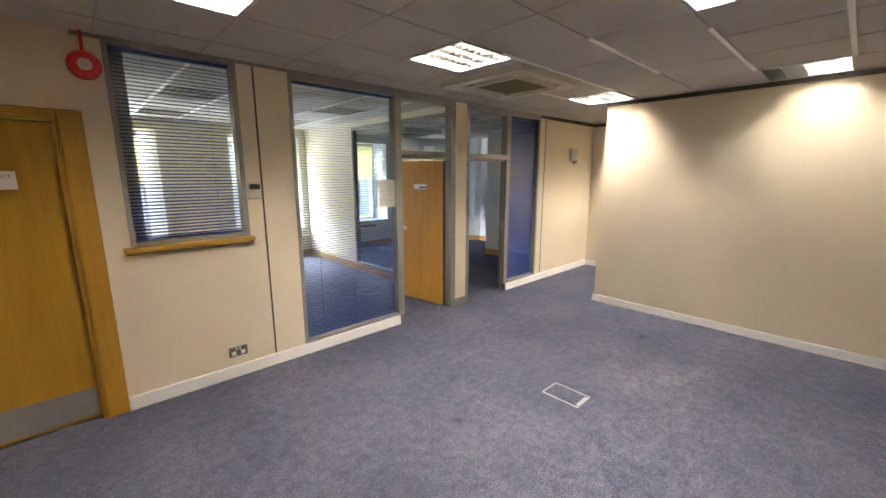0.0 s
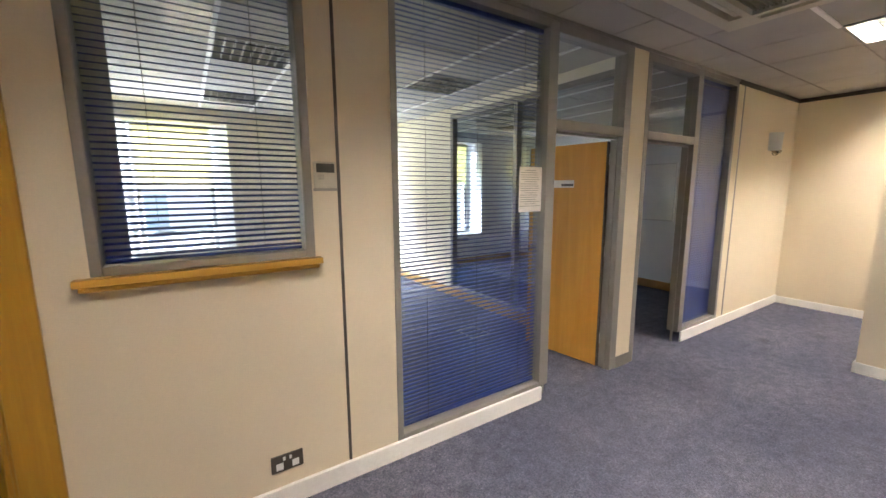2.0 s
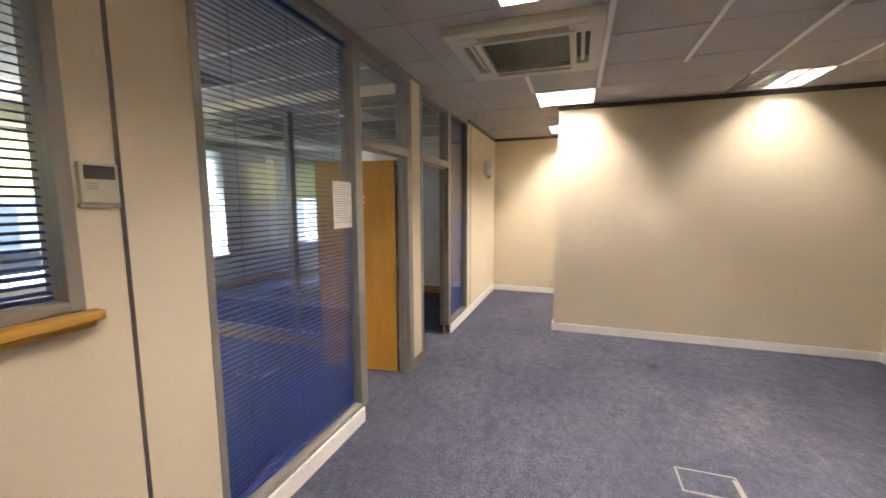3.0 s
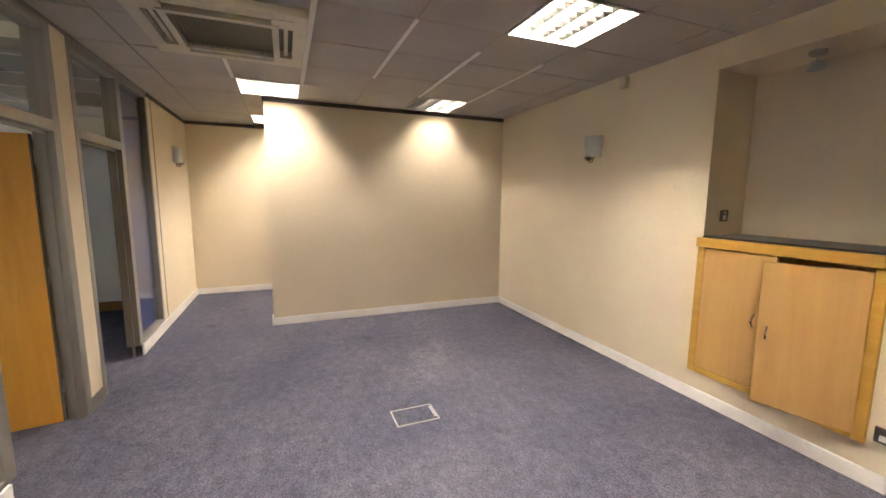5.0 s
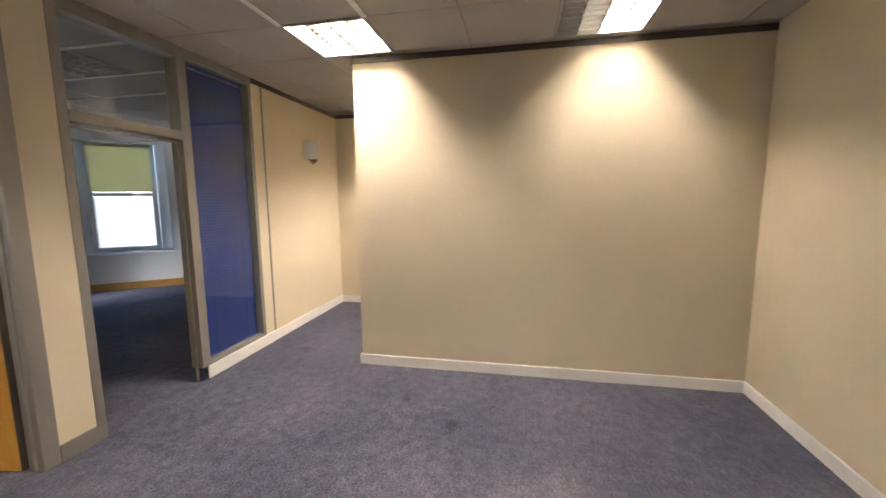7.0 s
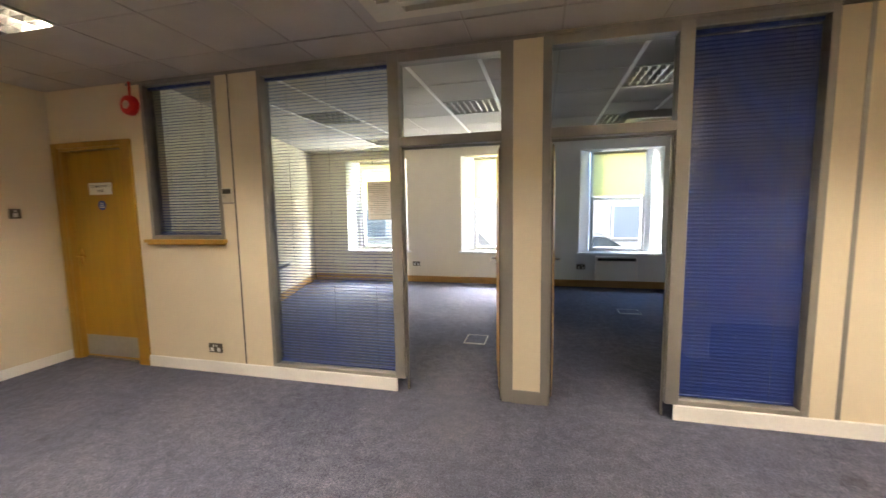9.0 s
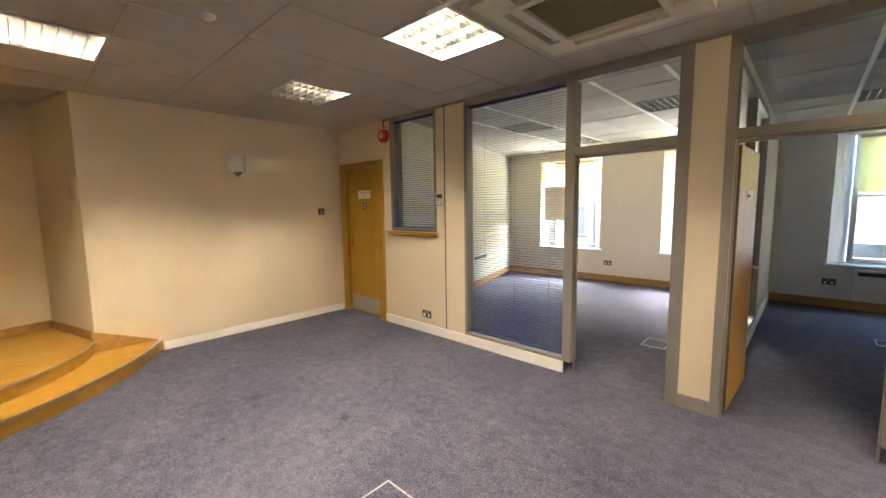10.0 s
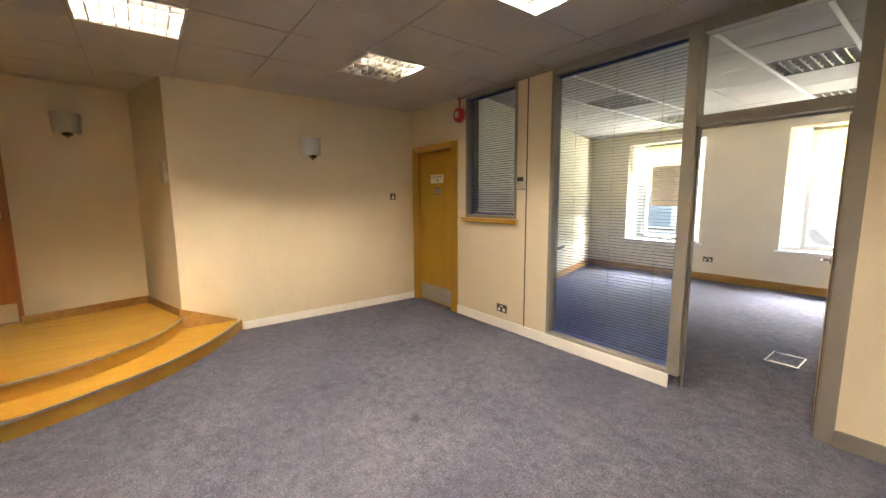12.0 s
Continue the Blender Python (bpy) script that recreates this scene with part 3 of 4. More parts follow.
t_on, t_off = troffer(True), troffer(False)
at = lambda c: pose(GX + c[0] * G, GY + c[1] * G, C)
t_on.matrix_basis, t_off.matrix_basis = at(LIGHTS[0]), at(SIDE_LIGHTS[0])
for c in LIGHTS[1:]:
    if c not in ((7, 0), (0, 3), (0, 0), (9, 2)):
        copy_thing(t_on, at(c))
troffer(True, (2, 3)).matrix_basis = at((7, 0))
# unseen corridor fitting added to brighten the walls; two tubes off halve it
troffer(True, (0, 1)).matrix_basis = at((9, 2))
turned = lambda c: pose(GX + c[0] * G + G, GY + c[1] * G, C, 0, 0, 90)
# boosted tubes make up for the dead ones on the west wall
troffer(True, (2, 3), M_TUBE_BOOST, 0.047).matrix_basis = turned((0, 3))
troffer(True, (3,), M_TUBE_BOOST, 0.047).matrix_basis = turned((0, 0))
for c in SIDE_LIGHTS[1:]:
    copy_thing(t_off, at(c))

# ---- glazed partition: frames, panes and doors ----
Y0, Y1 = W - 0.004, W + 0.104


def frame_box(*bs):
    return boxes(*bs, bevel=0.003)


def glazed(idx, label, x0, x1, z0, z1, l, r, b, t):
    """A framed double-glazed panel; l, r, b, t are the widths of its frame members."""
    w = thing("window_%d" % idx, label, "window", kind="structure")
    part("frame_side", frame_box((x0, x0 + l, Y0, Y1, z0, z1)), M_FRAME, w)
    part("frame_side", frame_box((x1 - r, x1, Y0, Y1, z0, z1)), M_FRAME, w)
    part("frame_head", frame_box((x0 + l, x1 - r, Y0, Y1, z1 - t, z1)), M_FRAME, w)
    part("frame_foot", frame_box((x0 + l, x1 - r, Y0, Y1, z0, z0 + b)), M_FRAME, w)
    for y in (W + 0.036, W + 0.086):
        p = part("pane", boxes((x0 + l, x1 - r, y, y + 0.004, z0 + b, z1 - t)), M_GLASS, w)
        p.visible_shadow = False
    return w


def venetian(label, x0, x1, z0, z1, tilt, pitch=0.025, depth=0.021, cords=()):
    bl = thing("venetian_blind", label, "blind", group="partition blinds")
    y = W + 0.062
    part("head_rail", boxes((x0 + 0.004, x1 - 0.004, y - 0.014, y + 0.014, z1 - 0.028, z1 - 0.002), bevel=0.002), M_BLIND, bl)
    part("bottom_rail", boxes((x0 + 0.006, x1 - 0.006, y - 0.011, y + 0.011, z0 + 0.003, z0 + 0.017), bevel=0.002), M_BLIND, bl)
    w = x1 - x0 - 0.014
    bm = bmesh.new()
    prof = [(-depth / 2, -0.0012), (0, 0.0012), (depth / 2, -0.0012), (depth / 2, -0.0022), (0, 0.0002), (-depth / 2, -0.0022)]
    ends = [[bm.verts.new((s * w / 2, a, b)) for a, b in prof] for s in (-1, 1)]
    for k in range(6):
        bm.faces.new((ends[0][k], ends[0][(k + 1) % 6], ends[1][(k + 1) % 6], ends[1][k]))
    bm.faces.new(ends[0])
    bm.faces.new(ends[1][::-1])
    bmesh.ops.recalc_face_normals(bm, faces=bm.faces[:])
    me = mesh_of("slat", bm, M_BLIND)
    n = int((z1 - z0 - 0.05) / pitch)
    for k in range(n):
        s = new("slat", me)
        s.parent = bl
        s.matrix_basis = pose((x0 + x1) / 2, y, z0 + 0.028 + k * pitch, tilt + random.uniform(-1.2, 1.2), 0, 0)
    for cx in cords:
        part("cord", cyl((cx, y - 0.012, z0 + 0.01), (cx, y - 0.012, z1 - 0.01), 0.0012, n=6), M_DARKPL, bl)
    return bl


glazed(5, "grey framed internal window with open navy blinds", 0.285, 1.085, 1.205, 2.58, 0.034, 0.040, 0.034, 0.03)
venetian("navy venetian blind with slats open behind glass", 0.319, 1.045, 1.239, 2.55, 24, cords=(0.5, 0.88))
sill = solid("window_ledge", boxes((0.238, 1.108, W - 0.05, W + 0.0, 1.176, 1.205), bevel=0.006, seg=2), M_CABFRAME, "golden wood ledge under the internal window", "window sill", "structure")
solid("window_ledge_bead", boxes((0.25, 1.096, W - 0.028, W, 1.154, 1.1755), bevel=0.005), M_CABFRAME, "narrow wooden bead under the window ledge", "window sill", "structure")
glazed(6, "tall grey framed glass panel with open navy blinds", 1.49, 2.70, 0.103, 2.58, 0.036, 0.085, 0.03, 0.06)
venetian("tall navy venetian blind, slats open between panes", 1.526, 2.615, 0.134, 2.52, 6, cords=(1.72, 2.08, 2.45))
glazed(7, "tall grey framed glass panel with closed navy blinds", 4.549, 5.364, 0.103, 2.58, 0.085, 0.045, 0.034, 0.06)
venetian("tall navy venetian blind with slats nearly closed", 4.634, 5.319, 0.138, 2.52, 83, depth=0.029, cords=(4.78, 5.17))
part("trim_strip", boxes((4.634, 5.319, Y0 - 0.003, Y0 + 0.006, 2.514, 2.524)), M_MARK, bpy.data.objects["window_7"])


def door_set(idx, x0, x1, label, left, right):
    d = thing("door_frame_%d" % idx, label, "door frame", kind="structure")
    if left:
        part("jamb", frame_box((x0 - left, x0, Y0, Y1, 0, 2.58)), M_FRAME, d)
    if right:
        part("jamb", frame_box((x1, x1 + right, Y0, Y1, 0, 2.58)), M_FRAME, d)
    part("transom", frame_box((x0, x1, Y0, Y1, 1.905, 1.972)), M_FRAME, d)
    part("head", frame_box((x0, x1, Y0, Y1, 2.505, 2.58)), M_FRAME, d)
    part("stop", boxes((x0, x0 + 0.012, W + 0.04, W + 0.06, 0, 1.90), (x1 - 0.012, x1, W + 0.04, W + 0.06, 0, 1.90), (x0 + 0.012, x1 - 0.012, W + 0.04, W + 0.06, 1.885, 1.90)), M_FRAME, d)
    p = part("pane", boxes((x0, x1, W + 0.048, W + 0.054, 1.972, 2.505)), M_GLASS, d)
    p.visible_shadow = False
    return d


door_set(1, 2.70, 3.45, "grey metal door frame with glazed transom", 0, 0.084)
door_set(2, 3.788, 4.549, "grey metal door frame with glazed transom", 0.057, 0)


def lever(parent, x, y, z, sx, sy):
    """Chrome lever on a round rose; sx: the way the lever points, sy: the way it faces."""
    bm = cyl((x, y, z), (x, y + sy * 0.008, z), 0.026)
    cyl((x, y + sy * 0.006, z), (x, y + sy * 0.05, z), 0.009, bm=bm)
    cyl((x, y + sy * 0.047, z), (x + sx * 0.11, y + sy * 0.047, z), 0.009, 0.007, bm=bm)
    part("handle", bm, M_CHROME, parent, "chrome lever handle", True)


def office_door(name, m, mirror, label, plate):
    """A flush veneered leaf; hinge on the local z axis, leaf along +x, its face on y = 0."""
    d = thing(name, label, "door", m, kind="structure")
    w = 0.742
    part("leaf", boxes((0.008, w - 0.006, 0, 0.044, 0.008, 1.88), bevel=0.002), M_DOORORANGE, d)
    for e in (0.002, w - 0.006):
        part("edge_lipping", boxes((e, e + 0.006, 0.001, 0.043, 0.008, 1.88)), M_DARKTRIM, d, "dark brown edge lipping")
    for z in (0.2, 0.95, 1.7):
        part("hinge", cyl((0, 0.044 if mirror else 0.0, z), (0, 0.044 if mirror else 0.0, z + 0.09), 0.008, n=10), M_STEEL, d)
    lever(d, w - 0.07, 0.0, 0.98, -1, -1)
    lever(d, w - 0.07, 0.044, 0.98, -1, 1)
    part("latch_plate", boxes((w - 0.001, w + 0.002, 0.01, 0.034, 0.9, 1.06)), M_STEEL, d)
    y0, y1 = plate
    pl = part("name_plate", boxes((0.28, 0.50, y0, y1, 1.52, 1.585), bevel=0.001), M_WHITE, d, "white name plate")
    yy = min(y0, y1) - 0.001 if y0 < 0 else max(y0, y1)
    part("name_slot", boxes((0.285, 0.40, yy, yy + 0.001, 1.533, 1.553)), M_INK, pl)
    return d


a1 = math.degrees(math.atan2(0.72, -0.10))
office_door("door_1", pose(3.468, 3.552, 0, 0, 0, a1), False, "open orange veneered office door with name plate", (0.044, 0.048))
a2 = math.degrees(math.atan2(0.74, 0.035))
office_door("door_2", pose(3.812, 3.552, 0, 0, 0, a2), True, "open veneered office door with chrome lever", (-0.004, 0.0))

# fire door beside the west wall
d3 = thing("door_3", "golden oak fire door with steel kick plate, closed", "door", kind="structure")
part("leaf", boxes((-0.733, -0.012, W + 0.05, W + 0.094, 0.012, 2.035), bevel=0.002), M_DOORGOLD, d3)
for nm, b in (("architrave", (-0.832, -0.765, W - 0.02, W, 0, 2.11)), ("architrave", (0.02, 0.14, W - 0.02, W, 0, 2.11)), ("architrave", (-0.765, 0.02, W - 0.02, W, 2.06, 2.11)),
              ("lining", (-0.80, -0.735, W + 0.001, W + 0.1, 0, 2.038)), ("lining", (-0.010, 0.10, W + 0.001, W + 0.1, 0, 2.038)), ("lining", (-0.80, 0.10, W + 0.001, W + 0.1, 2.038, 2.109)),
              ("moulding", (0.008, 0.020, W - 0.012, W, 0, 2.06)), ("moulding", (-0.765, -0.753, W - 0.012, W, 0, 2.06))):
    part(nm, boxes(b, bevel=0.004), M_FRAMEGOLD, d3)
part("kick_plate", boxes((-0.725, -0.02, W + 0.0475, W + 0.05, 0.03, 0.235)), M_KICK, d3, "dull steel kick plate")
part("threshold", boxes((-0.735, -0.01, W + 0.03, W + 0.1, 0.0, 0.010)), M_DARKTRIM, d3)
h3 = boxes((-0.69, -0.65, W + 0.044, W + 0.05, 0.95, 1.10), bevel=0.002)
part("handle_plate", h3, M_BRASS, d3, "brass handle plate")
kb = cyl((-0.67, W + 0.046, 1.03), (-0.67, W + 0.005, 1.03), 0.009)
cyl((-0.67, W + 0.004, 1.03), (-0.57, W + 0.004, 1.03), 0.009, 0.007, bm=kb)
part("handle", kb, M_BRASS, d3, "brass lever handle", True)
sg = part("sign", boxes((-0.488, -0.206, W + 0.044, W + 0.05, 1.623, 1.735), bevel=0.0015), M_WHITE, d3, "white sign with grey lettering")
face = pose(-0.347, W + 0.0435, 1.701, 90, 0, 0)
text_part("lettering", "CONSULTANCY", 0.033, face, M_INK, sg)
text_part("lettering", "SUITE", 0.035, pose(-0.347, W + 0.0435, 1.657, 90, 0, 0), M_INK, sg)
disc = part("safety_disc", cyl((-0.348, W + 0.05, 1.522), (-0.348, W + 0.047, 1.522), 0.046, n=32), M_BLUESIGN, d3, "round blue safety sign")
for k, ww in enumerate((0.02, 0.024, 0.034)):
    part("writing_bar", boxes((-0.348 - ww, -0.348 + ww, W + 0.0463, W + 0.0471, 1.538 - k * 0.019, 1.545 - k * 0.019)), M_WHITE, disc)
solid("wall_behind_door", boxes((-0.95, 0.2, W + 0.12, W + 0.2, 0, C)), M_WALL, "plain wall behind the fire door", "wall", "structure")

# divider glazing
dg = thing("window_8", "grey framed glazed panel between two offices", "window", kind="structure")
for y0, y1 in ((W + 0.105, 3.6), (4.85, 4.91), (6.09, 6.15)):
    part("frame_post", frame_box((DV0 - 0.004, DV1 + 0.004, y0, y1, 0.1, 2.5)), M_FRAME, dg)
for y0, y1 in ((3.6, 4.85), (4.91, 6.09)):
    part("frame_head", frame_box((DV0 - 0.004, DV1 + 0.004, y0, y1, 2.44, 2.5)), M_FRAME, dg)
    part("frame_foot", frame_box((DV0 - 0.004, DV1 + 0.004, y0, y1, 0.1, 0.15)), M_FRAME, dg)
    part("pane", boxes((3.722, 3.728, y0, y1, 0.15, 2.44)), M_GLASS, dg).visible_shadow = False

# notice taped to the glass
nt_ = thing("paper_notice", "white printed notice taped to the glass", "notice")
part("sheet", boxes((2.41, 2.618, W + 0.0338, W + 0.0352, 1.362, 1.655)), M_PAPER, nt_)
for k in range(17):
    ww = 0.09 if k % 5 else 0.055
    part("writing_bar", boxes((2.514 - ww, 2.514 + ww * random.uniform(0.6, 1), W + 0.0330, W + 0.0338, 1.63 - k * 0.0145, 1.634 - k * 0.0145)), M_GREYPL, nt_)

# ---- ceiling fittings ----
ac = thing("air_conditioner", "ivory ceiling cassette air conditioner with brown grille", "air conditioner", pose(2.78, 1.95, C - 0.004) @ Matrix.Diagonal((1, 1, 1.7, 1)))
S = 0.95
ring = boxes((0, S, 0, 0.075, -0.03, 0.0), (0, S, S - 0.075, S, -0.03, 0.0), (0, 0.075, 0.075, S - 0.075, -0.03, 0), (S - 0.075, S, 0.075, S - 0.075, -0.03, 0),
             (0.16, S - 0.16, 0.16, 0.20, -0.036, 0), (0.16, S - 0.16, S - 0.20, S - 0.16, -0.036, 0), (0.16, 0.20, 0.20, S - 0.20, -0.036, 0), (S - 0.20, S - 0.16, 0.20, S - 0.20, -0.036, 0),
             (0.075, 0.16, 0.075, 0.20, -0.032, 0), (S - 0.16, S - 0.075, 0.075, 0.20, -0.032, 0), (0.075, 0.16, S - 0.20, S - 0.075, -0.032, 0), (S - 0.16, S - 0.075, S - 0.20, S - 0.075, -0.032, 0),
             (0.16, 0.20, 0.075, 0.16, -0.032, 0), (S - 0.20, S - 0.16, 0.075, 0.16, -0.032, 0), (0.16, 0.20, S - 0.16, S - 0.075, -0.032, 0), (S - 0.20, S - 0.16, S - 0.16, S - 0.075, -0.032, 0))
part("cover", ring, M_IVORY, ac)
gr = part("intake_grille", boxes((0.20, S - 0.20, 0.20, S - 0.20, -0.016, -0.008)), M_GRILLE, ac, "brown intake grille")
for k in range(27):
    part("grille_bar", boxes((0.20, S - 0.20, 0.208 + k * 0.02, 0.213 + k * 0.02, -0.026, -0.016)), M_GRILLE, gr)
for b, v in (((0.20, S - 0.20, 0.075, 0.16), "x"), ((0.20, S - 0.20, S - 0.16, S - 0.075), "x"), ((0.075, 0.16, 0.20, S - 0.20), "y"), ((S - 0.16, S - 0.075, 0.20, S - 0.20), "y")):
    x0, x1, y0, y1 = b
    sl = part("air_slot", boxes((x0, x1, y0, y1, -0.004, 0)), M_DARKPL, ac, "dark air outlet slot")
    vm = boxes((x0, x1, (y0 + y1) / 2 - 0.012, (y0 + y1) / 2 + 0.012, -0.022, -0.014)) if v == "x" else boxes(((x0 + x1) / 2 - 0.012, (x0 + x1) / 2 + 0.012, y0, y1, -0.022, -0.014))
    part("vane", vm, M_IVORY, sl)
copy_thing(ac, pose(4.75, 6.0, C - 0.004) @ Matrix.Diagonal((1, 1, 1.7, 1)))

det = lathe([(0.042, 0), (0.042, -0.008), (0.034, -0.016), (0.024, -0.022), (0.01, -0.024)], m=Matrix.Translation((1.596, 1.058, C)))
solid("smoke_detector", det, M_WHITE, "small white round smoke detector under the ceiling", "smoke detector", smooth=True)
for k, (xa, ya, xb, yb, sag) in enumerate(((0.86, -0.3, 1.44, -0.05, 0.05), (0.9, -0.45, 1.4, 0.1, 0.08), (1.2, -0.47, 1.0, 0.11, 0.04), (0.86, 0.0, 1.44, -0.25, 0.06))):
    cu = bpy.data.curves.new("cable", "CURVE")
    cu.dimensions, cu.bevel_depth = "3D", 0.006
    sp = cu.splines.new("BEZIER")
    sp.bezier_points.add(2)
    for p, co in zip(sp.bezier_points, ((xa, ya, C + 0.09), ((xa + xb) / 2, (ya + yb) / 2, C + 0.09 - sag), (xb, yb, C + 0.09))):
        p.co, p.handle_left_type, p.handle_right_type = co, "AUTO", "AUTO"
    tagged(new("ceiling_cable", cu), "black cable loose in the open ceiling void", "cable", "ceiling cables").data.materials.append(M_GREYPL)

# ---- wall fittings ----
def wall_light(m):
    """A curved frosted glass shade on a chrome bracket; wall on local y = 0, room towards -y."""
    t = thing("wall_light", "unlit wall light with curved frosted shade", "wall light", m, group="wall lights")
    bm = bmesh.new()
    n, R, h = 16, 0.122, 0.20
    half = radians(78)
    rows = []
    for z in (0, h):
        for rr in (R, R - 0.006):
            rows.append([bm.verts.new(((rr - 0.012 * (z < 0.1)) * math.sin(-half + 2 * half * k / n), -0.012 - (rr - 0.012 * (z < 0.1)) * (math.cos(-half + 2 * half * k / n) - math.cos(half)), z)) for k in range(n + 1)])
    for k in range(n):
        o0, i0, o1, i1 = rows
        bm.faces.new((o0[k], o0[k + 1], o1[k + 1], o1[k]))
        bm.faces.new((i0[k + 1], i0[k], i1[k], i1[k + 1]))
        bm.faces.new((o1[k], o1[k + 1], i1[k + 1], i1[k]))
        bm.faces.new((o0[k + 1], o0[k], i0[k], i0[k + 1]))
    for k in (0, n):
        bm.faces.new((rows[0][k], rows[2][k], rows[3][k], rows[1][k]))
    bmesh.ops.recalc_face_normals(bm, faces=bm.faces[:])
    part("shade", bm, M_FROST, t, "frosted white glass shade", True)
    part("back_plate", boxes((-0.035, 0.035, -0.012, 0, 0.0, 0.12), bevel=0.003), M_CHROME, t)
    br = lathe([(0.012, -0.034), (0.034, -0.028), (0.046, -0.012), (0.048, 0.004), (0.040, 0.006)], m=Matrix.Translation((0, -0.062, 0)))
    cyl((0, -0.01, 0.02), (0, -0.05, -0.012), 0.008, bm=br)
    hook = [(0, -0.05 + 0.030 * math.cos(a), -0.026 + 0.020 * math.sin(a)) for a in (radians(d) for d in range(-150, 11, 20))]
    for p, q in zip(hook, hook[1:]):
        cyl(p, q, 0.005, n=8, bm=br)
    part("bracket", br, M_LAMPCUP, t, "dark chrome cup bracket", True)
    return t


wl = wall_light(pose(6.35, W, 1.93))
copy_thing(wl, pose(XL, 2.02, 1.93, 0, 0, 90))
copy_thing(wl, pose(3.32, YS, 1.91, 0, 0, 180))
rec_dir = Vector((-1.50 + 1.78, -1.6 - 0.36)).normalized()
rec_yaw = math.degrees(math.atan2(-rec_dir.y, -rec_dir.x))
rp = Vector((-1.78, 0.36)) + rec_dir * 0.52
copy_thing(wl, pose(rp.x, rp.y, 2.10, 0, 0, rec_yaw))


def socket(m, double=True, label="dark metal double socket with white inserts"):
    t = thing("wall_socket", label, "socket", m, group="wall sockets")
    w = 0.073 if double else 0.043
    part("plate", boxes((-w, w, -0.009, 0, -0.043, 0.043), bevel=0.003), M_SOCKET, t)
    for cx in ((-0.036, 0.036) if double else (0.0,)):
        part("insert", boxes((cx - 0.016, cx + 0.016, -0.0105, -0.009, -0.03, 0.004), bevel=0.0005), M_WHITE, t, "white socket insert")
        part("rocker", boxes((cx * 0.4 - 0.006, cx * 0.4 + 0.006, -0.013, -0.009, 0.014, 0.032), bevel=0.001), M_WHITE, t)
    return t


s1 = socket(pose(0.898, W, 0.225))
copy_thing(s1, pose(1.08, YS, 0.30, 0, 0, 180))
copy_thing(s1, pose(2.98, YB, 0.36))
copy_thing(s1, pose(1.32, YB, 0.36))
copy_thing(s1, pose(4.42, YB, 0.36))
s2 = socket(pose(XL, 3.108, 1.454, 0, 0, 90), False, "small dark metal switch plate on cream wall")
copy_thing(s2, pose(2.165, YS - 0.195, 1.395, 0, 0, -90))
rd = Vector((-1.78 - XL, 0.36 - 0.62)).normalized()
pb = Vector((XL, 0.62)) + rd * 0.10
solid("door_chime", (lambda b: (b.transform(pose(pb.x, pb.y, 1.70, 0, 0, math.degrees(math.atan2(-rd.y, -rd.x)))), b)[1])(boxes((-0.045, 0.045, -0.03, 0, -0.1, 0.1), bevel=0.006, seg=2)), M_IVORY, "cream plastic box on the recess side wall", "wall box")

th = thing("wall_controller", "ivory heating controller with dark display", "thermostat")
part("case", boxes((1.093, 1.196, W - 0.02, W, 1.522, 1.641), bevel=0.004, seg=2), M_IVORY, th)
part("display", boxes((1.104, 1.186, W - 0.0215, W - 0.02, 1.592, 1.632)), M_DARKPL, th, "dark display")
for k in range(3):
    part("writing_bar", boxes((1.108, 1.138, W - 0.0212, W - 0.02, 1.578 - k * 0.008, 1.581 - k * 0.008)), M_GREYPL, th)
part("base", boxes((1.09, 1.20, W - 0.016, W, 1.508, 1.521), bevel=0.002), M_GREYPL, th)

al = thing("fire_alarm_sounder", "round red fire alarm sounder on cream wall", "fire alarm")
part("body", lathe([(0.086, 0), (0.086, 0.03), (0.080, 0.046), (0.062, 0.055), (0.045, 0.056)], m=pose(0.191, W, 2.39, 90, 0, 0)), M_RED, al, smooth=True)
part("centre_label", cyl((0.191, W - 0.056, 2.39), (0.191, W - 0.0575, 2.39), 0.036, n=28), M_IVORY, al, "white centre label")
part("writing_bar", boxes((0.172, 0.21, W - 0.0582, W - 0.0575, 2.396, 2.402), (0.176, 0.206, W - 0.0582, W - 0.0575, 2.38, 2.386)), M_GREYPL, al)
part("conduit", cyl((0.191, W - 0.012, 2.47), (0.191, W - 0.012, C), 0.010, n=12), M_RED, al)

pr = boxes((-0.035, 0.035, -0.045, 0, -0.05, 0.05), bevel=0.012, seg=2)
pr.transform(pose(2.987, YS, 2.53, 0, 0, 180))
solid("motion_sensor", pr, M_IVORY, "small ivory motion sensor under the ceiling", "sensor")
for x, y, z, ang in ((XS, 1.627, 1.984, -90), (XS, 0.692, 1.976, -90), (3.318, YS, 1.749, 180), (2.422, YS, 1.612, 180), (2.95, YS, 1.66, 180)):
    bm = cyl((0, 0, 0), (0, -0.018, 0.004), 0.0035, n=8)
    cyl((0, -0.016, 0.003), (0, -0.019, 0.004), 0.007, n=10, bm=bm)
    bm.transform(pose(x, y, z, 0, 0, ang))
    solid("picture_screw", bm, M_STEEL, "bare steel picture screw in a cream wall", "screw", group="picture screws")


